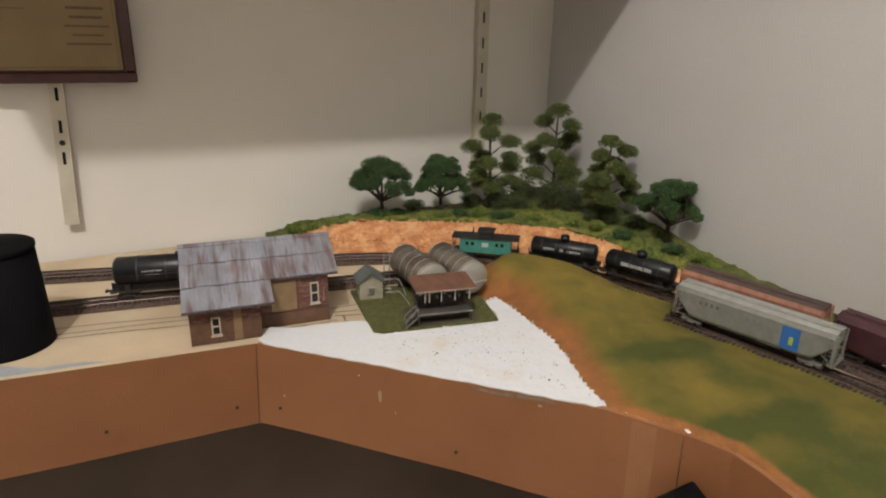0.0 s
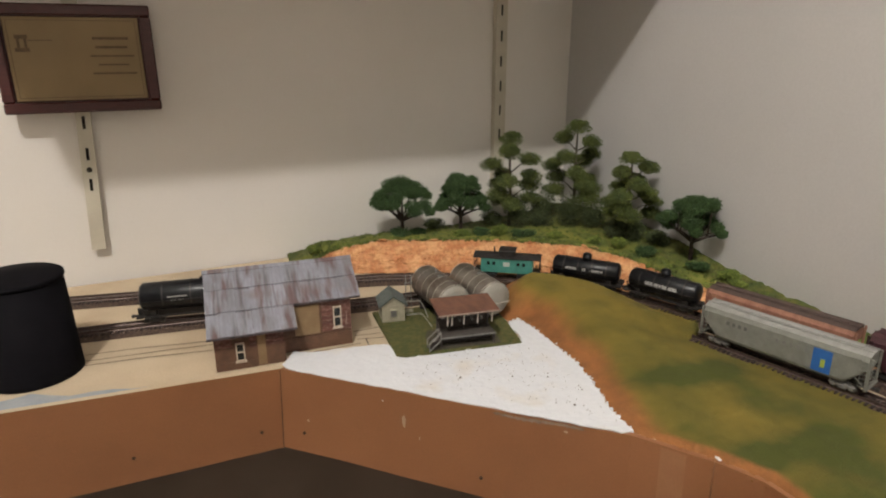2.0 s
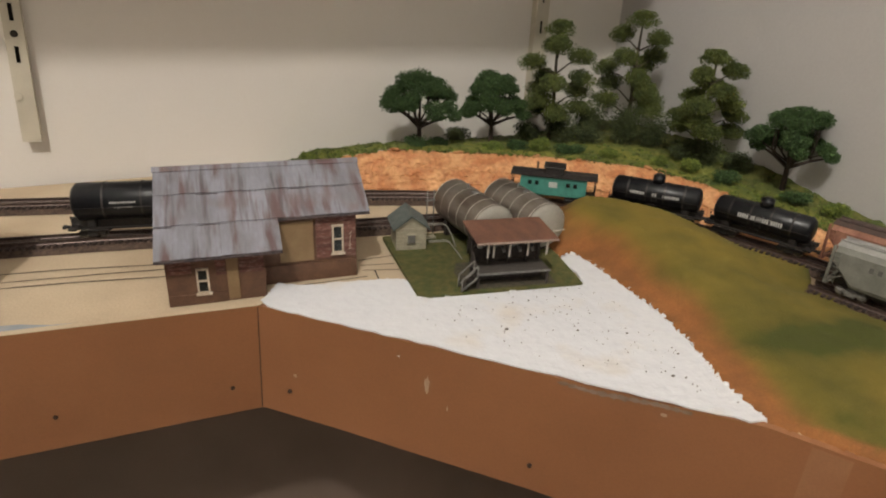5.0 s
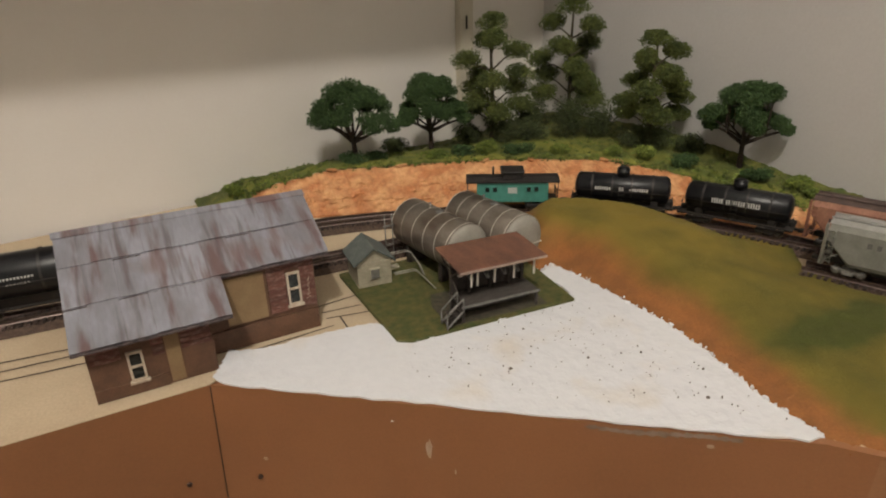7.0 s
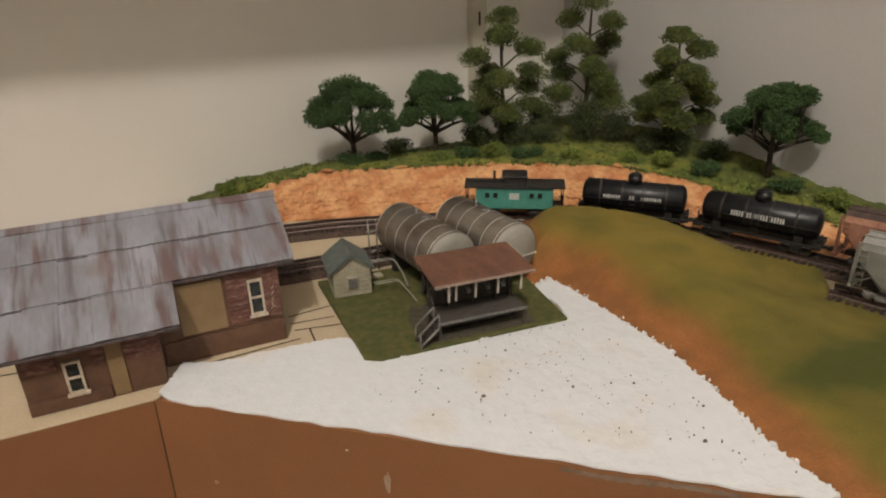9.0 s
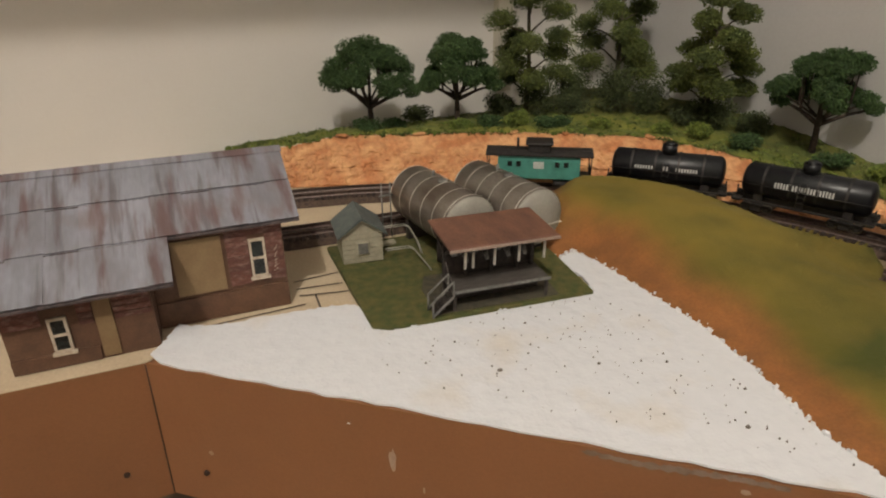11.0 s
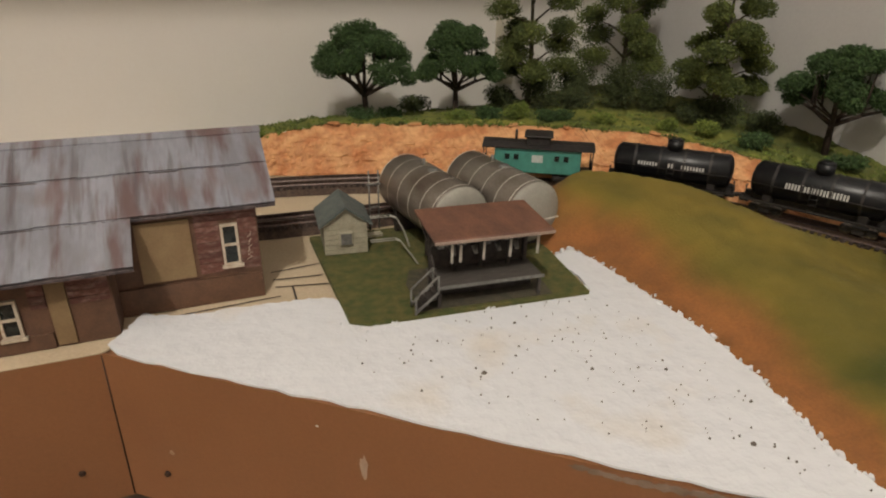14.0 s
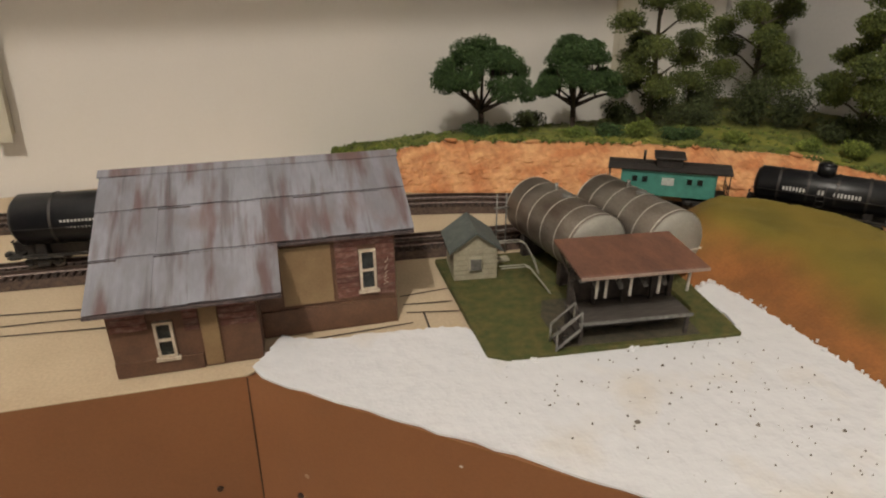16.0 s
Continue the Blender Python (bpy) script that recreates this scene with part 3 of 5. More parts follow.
plaster = [(0.1296, 0.3414), (0.139, 0.3590), (0.150, 0.3535), (0.159, 0.352), (0.172, 0.3525), (0.185, 0.3505), (0.196, 0.350), (0.205, 0.347), (0.208, 0.333), (0.212, 0.326), (0.30, 0.318), (0.303, 0.335), (0.2985, 0.350)] + SIDE[1:]
rough = []
for a, b in zip(plaster, plaster[1:]):
    a, b = Vector(a), Vector(b)
    k = max(2, int((b - a).length / 0.0016))
    amp = 0.0007 if (b - a).length < 0.05 else 0.0
    for i in range(k):
        rough.append(a + (b - a) * (i / k) + Vector((random.uniform(-1, 1), random.uniform(-1, 1))) * amp)
rough.append(Vector(plaster[-1]))
for i in range(1, 40):
    p = Vector((0.308, 0.1958)) + (Vector((0.1296, 0.3412)) - Vector((0.308, 0.1958))) * (i / 40)
    n = Vector((-0.632, -0.775))
    rough.append(p + n * (random.uniform(0.0026, 0.0040)))
bm = bmesh.new()
top = [bm.verts.new((p.x, p.y, 1.0015)) for p in rough]
low = [bm.verts.new((p.x, p.y, 1.0007)) for p in rough]
nn = len(rough)
bm.faces.new(top)
for i in range(nn):
    bm.faces.new((low[i], low[(i + 1) % nn], top[(i + 1) % nn], top[i]))
bmesh.ops.recalc_face_normals(bm, faces=bm.faces)
bmesh.ops.triangulate(bm, faces=[f for f in bm.faces if len(f.verts) > 4])
solid("plaster_ground", bm, PLASTER, "rough white plaster yard with specks of grit", "ground", kind="structure")


def seg_dist(px, py, line):
    best = np.full(px.shape, 9.0)
    for (ax, ay), (bx, by) in zip(line, line[1:]):
        dx, dy = bx - ax, by - ay
        t = np.clip(((px - ax) * dx + (py - ay) * dy) / (dx * dx + dy * dy + 1e-12), 0, 1)
        best = np.minimum(best, np.hypot(px - ax - t * dx, py - ay - t * dy))
    return best


def inside(px, py, poly):
    res = np.zeros(px.shape, bool)
    n = len(poly)
    for i in range(n):
        (x0, y0), (x1, y1) = poly[i], poly[(i + 1) % n]
        with np.errstate(divide="ignore", invalid="ignore"):
            res ^= ((y0 > py) != (y1 > py)) & (px < (x1 - x0) * (py - y0) / (y1 - y0 + 1e-15) + x0)
    return res


def smooth(t):
    t = np.clip(t, 0, 1)
    return t * t * (3 - 2 * t)


# the grassy hill: from the plaster's edge and the fascia up to the tracks
main_xy = [(p.x, p.y) for p in spline(MAIN, 0.01)]
spur_xy = [(p.x, p.y) for p in spline(SPUR, 0.01)]
left_edge = SIDE[::-1] + LEFT[1:]
front_edge = [(0.308, 0.1958), (0.335, 0.160), (0.347, 0.138), (0.348, 0.104), (0.352, -0.55)]
right_edge = [p for p in main_xy if p[0] > 0.322 and p[1] > 0.295] + [p for p in spur_xy if p[1] > -0.55]
outline = left_edge + right_edge + front_edge[::-1]
gx, gy = np.meshgrid(np.arange(0.296, 0.50, 0.0028), np.arange(-0.55, 0.452, 0.0028), indexing="ij")
gx = gx + np.random.uniform(-0.0006, 0.0006, gx.shape)
gy = gy + np.random.uniform(-0.0006, 0.0006, gy.shape)
ok = inside(gx, gy, outline)
d_left = np.minimum(seg_dist(gx, gy, left_edge), 1)
d_front = seg_dist(gx, gy, front_edge)
d_right = np.minimum(seg_dist(gx, gy, right_edge), 1)
crest = np.interp(gy, [-0.5, 0.1, 0.18, 0.24, 0.29, 0.34, 0.40], [0.004, 0.004, 0.0045, 0.0060, 0.0110, 0.0185, 0.0195])
knoll = smooth((gy - 0.320) / 0.06)
fall = smooth((d_right - 0.008) / 0.024 + 0.28) * knoll + smooth((d_right - 0.005) / 0.044) * (1 - knoll)
hz = crest * smooth(d_left / 0.034) * fall * smooth((d_front + 0.022) / 0.05)
hz = hz + 0.0012 * smooth(d_left / 0.003) + 0.0015 * smooth(1 - d_right / 0.06) * smooth(d_left / 0.05)
bumps = np.array([[noise.fractal(Vector((x * 60, y * 60, 0)), 0.8, 2.0, 5) for x, y in zip(rx, ry)] for rx, ry in zip(gx, gy)])
fuzz = np.random.uniform(-0.0003, 0.0003, gx.shape)
hz = hz + (bumps * 0.0010 + fuzz) * smooth(np.minimum(d_left, d_front) / 0.01)
grass = smooth((np.minimum(d_left, d_front * 3.2) + 0.004) / np.interp(gy, [0.2, 0.3], [0.036, 0.048])) * 1.30 - 0.15
zz = np.where(ok, 1.0006 + hz, 0.9985)
verts = [(float(a), float(b), float(c)) for a, b, c in zip(gx.ravel(), gy.ravel(), zz.ravel())]
nx_, ny_ = gx.shape
faces = []
for i in range(nx_ - 1):
    for j in range(ny_ - 1):
        if ok[i, j] or ok[i + 1, j] or ok[i, j + 1] or ok[i + 1, j + 1]:
            a = i * ny_ + j
            faces.append((a, a + ny_, a + ny_ + 1, a + 1))
me = bpy.data.meshes.new("hill")
me.from_pydata(verts, [], faces)
me.polygons.foreach_set("use_smooth", [True] * len(me.polygons))
att = me.attributes.new("grass", "FLOAT", "POINT")
att.data.foreach_set("value", grass.ravel().astype(float))
lush = 0.06 * smooth((0.300 - gy) / 0.11) * smooth((d_left - 0.035) / 0.05) - 0.08 * smooth((gy - 0.27) / 0.05)
# flocked darker and paler patches of static grass
for cx, cy, rx, ry, k in ((0.390, 0.229, 0.030, 0.011, 0.24), (0.361, 0.230, 0.017, 0.012, 0.24), (0.352, 0.150, 0.020, 0.012, 0.26), (0.385, 0.140, 0.024, 0.014, 0.22), (0.398, 0.182, 0.024, 0.010, 0.12), (0.412, 0.152, 0.018, 0.012, 0.12),
                          (0.333, 0.184, 0.008, 0.005, 0.14), (0.446, 0.292, 0.012, 0.012, 0.26), (0.363, 0.184, 0.022, 0.009, -0.12), (0.390, 0.166, 0.020, 0.006, -0.08), (0.380, 0.090, 0.040, 0.030, 0.14), (0.430, 0.060, 0.030, 0.040, 0.10)):
    lush = lush + k * np.exp(-((gx - cx) / rx) ** 2 - ((gy - cy) / ry) ** 2)
me.attributes.new("lush", "FLOAT", "POINT").data.foreach_set("value", lush.ravel().astype(float))
me.materials.append(HILL)
tagged(new("hill", me), "low model hill of orange soil and olive static grass", "hill", kind="structure")

# the rock cut behind the far track and the wooded ledge above it
CUT_BACK = [  # foot, crest, crest height, place at the wall, height there
    (0.155, 0.517, 0.155, 0.524, 1.0015, 0.155, 0.584, 1.0015), (0.180, 0.5145, 0.180, 0.527, 1.012, 0.180, 0.587, 1.006), (0.192, 0.5125, 0.192, 0.527, 1.0185, 0.19, 0.588, 1.010),
    (0.203, 0.5105, 0.205, 0.527, 1.0215, 0.20, 0.589, 1.006), (0.245, 0.497, 0.245, 0.527, 1.0255, 0.245, 0.593, 1.008),
    (0.30, 0.474, 0.299, 0.507, 1.0255, 0.31, 0.599, 1.008), (0.35, 0.450, 0.350, 0.486, 1.026, 0.38, 0.606, 1.011), (0.385, 0.424, 0.386, 0.464, 1.026, 0.44, 0.611, 1.016)]
CUT_SIDE = [
    (0.415, 0.397, 0.425, 0.437, 1.026, 0.5005, 0.615, 1.026), (0.4375, 0.365, 0.4525, 0.394, 1.0215, 0.5155, 0.48, 1.030), (0.4515, 0.338, 0.465, 0.358, 1.0165, 0.521, 0.42, 1.026),
    (0.468, 0.300, 0.484, 0.325, 1.0125, 0.5265, 0.365, 1.018), (0.489, 0.240, 0.503, 0.265, 1.0085, 0.5325, 0.30, 1.012), (0.510, 0.17, 0.520, 0.19, 1.004, 0.540, 0.22, 1.006)]
CUT = CUT_BACK + CUT_SIDE
arr = np.array(CUT)
u = np.linspace(0, len(CUT) - 1, 420)
prof = np.stack([np.interp(u, range(len(CUT)), arr[:, k]) for k in range(8)], 1)
for k in range(8):
    prof[:, k] = np.convolve(np.pad(prof[:, k], 10, "edge"), np.ones(21) / 21, "valid")
rows, R = [], 26
for i, (fx, fy, cx, cy, cz, wx, wy, wz) in enumerate(prof):
    row = []
    out = Vector((fx - cx, fy - cy, 0))
    out.normalize()
    crestz = cz + 0.0013 * noise.noise(Vector((i * 0.1, 3, 0))) + random.uniform(-0.0004, 0.0004)
    for k in range(R):
        t = k / (R - 1)
        x, y, z = fx + (cx - fx) * t ** 1.25, fy + (cy - fy) * t ** 1.25, 1.0005 + (crestz - 1.0005) * t ** 0.85
        amp = min(1.0, (crestz - 1.0) / 0.02) * math.sin(math.pi * min(1, t * 1.1 + 0.05)) ** 0.5 if t < 0.95 else 0.2
        d = 0.0022 * noise.fractal(Vector((x * 110, y * 110, z * 190)), 0.6, 2.1, 5) + 0.0012 * noise.noise(Vector((x * 25, y * 25, z * 900 + 2 * noise.noise(Vector((x * 60, y * 60, 0)))))) + 0.0010 * noise.cell(Vector((x * 240, y * 240, z * 130)))
        p = Vector((x, y, z)) + out * (d * amp)
        row.append(p)
    rows.append(row)
bm = bmesh.new()
vs = [[bm.verts.new(p) for p in r] for r in rows]
for a, b in zip(vs, vs[1:]):
    for k in range(R - 1):
        bm.faces.new((a[k], b[k], b[k + 1], a[k + 1]))
solid("rock_cut", bm, ROCK, "layered orange plaster rock cut behind the far track", "rock face", kind="structure")
L = 18
ledge_pts, ledge_grass, ledge_faces = [], [], []
for i, (fx, fy, cx, cy, cz, wx, wy, wz) in enumerate(prof):
    tip = rows[i][-1]
    for k in range(L):
        t = k / (L - 1)
        x, y = tip.x + (wx - tip.x) * t, tip.y + (wy - tip.y) * t
        z = tip.z + (wz - cz) * t ** 2.5 + 0.0016 * noise.fractal(Vector((x * 70, y * 70, 1)), 0.8, 2, 4) * min(1, t * 6) + random.uniform(0, 0.0007)
        if k == 0:
            z = tip.z + 0.0004
        ledge_pts.append((x, y, z))
        ledge_grass.append(1 - t * 1.3 + 0.1)
for i in range(len(prof) - 1):
    for k in range(L - 1):
        a = i * L + k
        ledge_faces.append((a, a + L, a + L + 1, a + 1))
me = bpy.data.meshes.new("ledge")
me.from_pydata(ledge_pts, [], ledge_faces)
at2 = me.attributes.new("grass", "FLOAT", "POINT")
at2.data.foreach_set("value", ledge_grass)
me.polygons.foreach_set("use_smooth", [True] * len(me.polygons))
me.materials.append(LEDGE)
tagged(new("wooded_ledge", me), "green turf ledge above the rock cut", "ground", kind="structure")

# ---- tracks ----
RAIL_TOP = 1.0066
STEP = 0.002


def sweep(line, section):
    """A section (side, height) carried along a plan line."""
    secs = []
    for i, p in enumerate(line):
        d = (line[min(i + 1, len(line) - 1)] - line[max(i - 1, 0)]).normalized()
        n = Vector((-d.y, d.x))
        secs.append([(p.x + n.x * s, p.y + n.y * s, z) for s, z in section])
    return loft(secs)


TIE_MESH = mesh_of("tie", box(-0.0008, -0.0085, 0, 0.0008, 0.0085, 0.0014, 0.0002), TIE)


def track(name, pts, label, bed=0.0115):
    ob = thing(name, label, "railway track", kind="structure")
    line = spline(pts, STEP)
    thin = line[::4] + [line[-1]]
    part("roadbed", sweep(thin, [(-bed, 1.0003), (-0.0085, 1.0032), (0.0085, 1.0032), (bed, 1.0003)]), BALLAST, ob, "dark brown ballast roadbed")
    for s in (-0.0045, 0.0045):
        part("rail", sweep(thin, [(s - 0.0007, 1.0042), (s - 0.0002, 1.0048), (s - 0.0005, 1.0066), (s + 0.0005, 1.0066), (s + 0.0002, 1.0048), (s + 0.0007, 1.0042)]), RAIL, ob)
    return ob, line


main_track, main_line = track("main_track", MAIN, "dark model railway track curving below the rock cut")
near_track, near_line = track("siding_track", NEAR, "dark model railway siding track on cream board")
spur_track, spur_line = track("spur_track", SPUR, "dark model railway spur track beside the hill")


# ---- rolling stock, along x, with the rail's top at z = 0 ----
def truck(ob, x, name="truck", material=FRAMEBLACK, wheelbase=0.0105):
    t = part(name, box(x - 0.003, -0.0055, 0.0028, x + 0.003, 0.0055, 0.0048, 0.0005), material, ob, "four-wheel truck")
    for s in (-1, 1):
        bm = bmesh.new()
        bm_box(bm, x - 0.0075, s * 0.0062 - 0.0007, 0.0022, x + 0.0075, s * 0.0062 + 0.0007, 0.0046, 0.0005)
        bm_box(bm, x - 0.0026, s * 0.0062 - 0.0010, 0.0012, x + 0.0026, s * 0.0062 + 0.0010, 0.0032, 0.0004)
        for e in (-1, 1):
            bm_box(bm, x + e * wheelbase / 2 - 0.0013, s * 0.0062 - 0.0011, 0.0018, x + e * wheelbase / 2 + 0.0013, s * 0.0062 + 0.0011, 0.0040, 0.0003)
        part("sideframe", bm, material, t)
        for e in (-1, 1):
            part("wheel", tube((x + e * wheelbase / 2, s * 0.0042, 0.0026), (x + e * wheelbase / 2, s * 0.0052, 0.0026), 0.0026, 0.0026, 14), WHEEL, t)
    return t


def coupler(ob, x, d):
    bm = bmesh.new()
    bm_box(bm, min(x, x + d * 0.0045), -0.0009, 0.0045, max(x, x + d * 0.0045), 0.0009, 0.0060, 0.0003)
    bm_box(bm, min(x + d * 0.0030, x + d * 0.0052), -0.0016, 0.0043, max(x + d * 0.0030, x + d * 0.0052), 0.0016, 0.0062, 0.0003)
    part("coupler", bm, FRAMEBLACK, ob)


def ladder(ob, x, y, z0, z1, along="x", material=GREYMETAL, w=0.0034):
    bm = bmesh.new()
    n = max(3, int((z1 - z0) / 0.0026))
    for k in (0, w):
        a = (x + k, y, z0) if along == "x" else (x, y + k, z0)
        bm_tube(bm, a, (a[0], a[1], z1), 0.00022, None, 5)
    for i in range(n):
        z = z0 + (z1 - z0) * (i + 0.5) / n
        b = (x + w, y, z) if along == "x" else (x, y + w, z)
        bm_tube(bm, (x, y, z), b, 0.0002, None, 5)
    part("ladder", bm, material, ob)


def barrel(length, r, zc, seg=28, dish=0.35):
    """A lying tank with dished ends."""
    secs = []
    h = length / 2
    prof = [(-h, 0.02), (-h + r * 0.04, 0.45), (-h + r * dish * 0.4, 0.8), (-h + r * dish, 1.0), (h - r * dish, 1.0), (h - r * dish * 0.4, 0.8), (h - r * 0.04, 0.45), (h, 0.02)]
    for x, k in prof:
        secs.append([(x, r * k * math.cos(i * math.tau / seg), zc + r * k * math.sin(i * math.tau / seg)) for i in range(seg)])
    return loft(secs, smooth=True)


def tank_car(m, label, length=0.060, r=0.0085, zc=0.0165, dome=True, marks=(), group=""):
    ob = thing("tank_car", label, "tank car", m, group)
    body = part("tank", barrel(length, r, zc), TANKBLACK, ob, "gloss black tank")
    if dome:
        d = part("dome", tube((0, 0, zc + r * 0.9), (0, 0, zc + r + 0.0042), 0.0041, 0.0040, 18), TANKBLACK, ob)
        part("dome_cap", tube((0, 0, zc + r + 0.0042), (0, 0, zc + r + 0.0054), 0.0040, 0.0022, 18), TANKBLACK, d)
    else:
        hd = part("hatch", tube((0, 0, zc + r * 0.97), (0, 0, zc + r + 0.0016), 0.0032, 0.0030, 16), FRAMEBLACK, ob)
    for k in (-0.62, -0.2, 0.2, 0.62):
        secs = [[(k * length / 2 + e, (r + 0.0003) * math.cos(i * math.tau / 24), zc + (r + 0.0003) * math.sin(i * math.tau / 24)) for i in range(24)] for e in (-0.0006, 0.0006)]
        part("tank_band", loft(secs, caps=False, smooth=True), FRAMEBLACK, ob)
    bm = bmesh.new()
    bm_box(bm, -length / 2 - 0.002, -0.0016, 0.0045, length / 2 + 0.002, 0.0016, zc - r + 0.0012)
    for e in (-1, 1):
        bm_box(bm, e * length / 2 - 0.0022, -0.0085, 0.0055, e * length / 2 + 0.0022, 0.0085, 0.0068, 0.0003)
        bm_box(bm, e * (length / 2 - 0.0095) - 0.0022, -0.0055, 0.0048, e * (length / 2 - 0.0095) + 0.0022, 0.0055, zc - r * 0.6, 0.0004)
    part("underframe", bm, FRAMEBLACK, ob)
    for s in (-1, 1):
        part("running_board", box(-length / 2 - 0.002, s * 0.0088 - 0.0012, 0.0068, length / 2 + 0.002, s * 0.0088 + 0.0012, 0.0074), FRAMEBLACK, ob)
        bm = bmesh.new()
        bm_tube(bm, (-length / 2, s * (r + 0.0009), zc - 0.0005), (length / 2, s * (r + 0.0009), zc - 0.0005), 0.0002, None, 5)
        part("handrail", bm, FRAMEBLACK, ob)
        ladder(ob, -0.0017, s * (r + 0.0012), 0.007, zc + r * 0.5, material=FRAMEBLACK)
    for e in (-1, 1):
        truck(ob, e * (length / 2 - 0.0098))
        coupler(ob, e * (length / 2 + 0.002), e)
        bm = bmesh.new()
        bm_tube(bm, (e * (length / 2 + 0.001), -0.004, 0.0062), (e * (length / 2 + 0.001), -0.004, 0.0125), 0.0003, None, 6)
        bm_tube(bm, (e * (length / 2 + 0.001), -0.0052, 0.0125), (e * (length / 2 + 0.001), -0.0028, 0.0125), 0.0004, None, 6)
        part("brake_wheel", bm, FRAMEBLACK, ob)
    for s in (-1, 1):
        for x0, x1, dz, h in marks:
            # lettering drawn as short bars that follow the shell
            n = max(1, int((x1 - x0) / 0.0013))
            bm = bmesh.new()
            for i in range(n):
                hh = h * (0.8 + 0.2 * ((i * 7) % 3) / 2)
                a = x0 + (x1 - x0) * i / n
                ang = math.asin(max(-0.9, min(0.9, dz / r)))
                mm = pose(0, 0, zc, math.degrees(ang) if s > 0 else -math.degrees(ang), 0, 0)
                bm_box(bm, a * 1.0, s * (r + 0.00005) - 0.00012, -hh / 2, a + (x1 - x0) / n * 0.6, s * (r + 0.00005) + 0.00012, hh / 2, 0, mm)
            part("lettering", bm, LETTER, ob, "white lettering")
    return ob


def hopper_car(m, label, length, side, roof, marks=(), group=""):
    ob = thing("hopper_car", label, "hopper car", m, group)
    h = length / 2 - 0.003
    W, Z0, Z1 = 0.0098, 0.0058, 0.0272
    # bulging sides over slope sheets that rise at both ends
    def sec(x, zb, k=1.0):
        return [(x, -W * 0.9 * k, zb), (x, -W * k, zb + (Z1 - zb) * 0.10), (x, -W * k, Z1 - 0.0028), (x, -W * 0.84 * k, Z1), (x, W * 0.84 * k, Z1), (x, W * k, Z1 - 0.0028), (x, W * k, zb + (Z1 - zb) * 0.10), (x, W * 0.9 * k, zb)]
    part("body", loft([sec(-h, 0.0185, 0.97), sec(-h + 0.011, Z0 + 0.001), sec(h - 0.011, Z0 + 0.001), sec(h, 0.0185, 0.97)]), side, ob)
    part("roof", loft([[(x, -W * 0.86, Z1 + 0.0001), (x, -W * 0.45, Z1 + 0.0016), (x, W * 0.45, Z1 + 0.0016), (x, W * 0.86, Z1 + 0.0001)] for x in (-h - 0.0006, h + 0.0006)]), roof, ob)
    part("hatch_trough", box(-h + 0.006, -0.0022, Z1 + 0.0014, h - 0.006, 0.0022, Z1 + 0.0026, 0.0004), roof, ob)
    bm = bmesh.new()
    bm_box(bm, -h - 0.001, -0.0042, Z1 + 0.0019, h + 0.001, -0.0030, Z1 + 0.0023)
    bm_box(bm, -h - 0.001, 0.0030, Z1 + 0.0019, h + 0.001, 0.0042, Z1 + 0.0023)
    part("roof_walk", bm, roof, ob)
    for k in (-1, 0, 1):
        x = k * length * 0.24
        part("discharge_chute", loft([[(x - 0.010, -0.0055, Z0 + 0.0015), (x + 0.010, -0.0055, Z0 + 0.0015), (x + 0.010, 0.0055, Z0 + 0.0015), (x - 0.010, 0.0055, Z0 + 0.0015)], [(x - 0.003, -0.004, 0.0030), (x + 0.003, -0.004, 0.0030), (x + 0.003, 0.004, 0.0030), (x - 0.003, 0.004, 0.0030)]]), FRAMEBLACK, ob)
    part("sill", box(-h - 0.001, -0.0014, 0.0046, h + 0.001, 0.0014, 0.0076), FRAMEBLACK, ob)
    for e in (-1, 1):
        x = e * (h + 0.001)
        bm = bmesh.new()
        for s in (-1, 1):
            bm_box(bm, x - 0.0006, s * 0.0088 - 0.0006, 0.0062, x + 0.0006, s * 0.0088 + 0.0006, 0.0270)
            bm_tube(bm, (x, s * 0.0088, 0.0068), (e * (h - 0.0095), s * 0.0075, 0.0150), 0.0004, None, 5)
        bm_box(bm, x - 0.0012, -0.0096, 0.0056, x + 0.0012, 0.0096, 0.0072, 0.0003)
        part("end_frame", bm, side, ob)
        # A black plate stands in for the shade inside the open end bay.
        part("slope_shadow_plate", box(e * (h - 0.0095) - 0.0004, -0.0066, 0.0070, e * (h - 0.0095) + 0.0004, 0.0066, 0.0155), FRAMEBLACK, ob, "dark plate for the shade in the open end bay")
        ladder(ob, x + e * 0.0008, -0.0086, 0.0066, 0.0265, "y", side)
        for s in (-1, 1):
            ladder(ob, x - 0.0017 - e * 0.0024, s * 0.0099, 0.0066, 0.0255, "x", side)
        truck(ob, e * (length / 2 - 0.0145), material=GREYMETAL if side is GREYCAR else FRAMEBLACK)
        coupler(ob, e * (length / 2 - 0.002), e)
    for x0, x1, z, hh, mt, sides in marks:
        for s in sides:
            bm = bmesh.new()
            n = max(1, int((x1 - x0) / 0.0036)) if mt is not BLUE and mt is not YELLOW else 1
            for i in range(n):
                a = x0 + (x1 - x0) * i / n
                b = a + (x1 - x0) / n * (0.5 if n > 1 else 1)
                off = 0.00010 if mt is not YELLOW else 0.00022
                bm_box(bm, a, s * (W + off) - 0.0001, z - hh / 2, b, s * (W + off) + 0.0001, z + hh / 2)
            part("painted_panel" if n == 1 else "lettering", bm, mt, ob, "blue painted panel" if mt is BLUE else "painted lettering")
    return ob


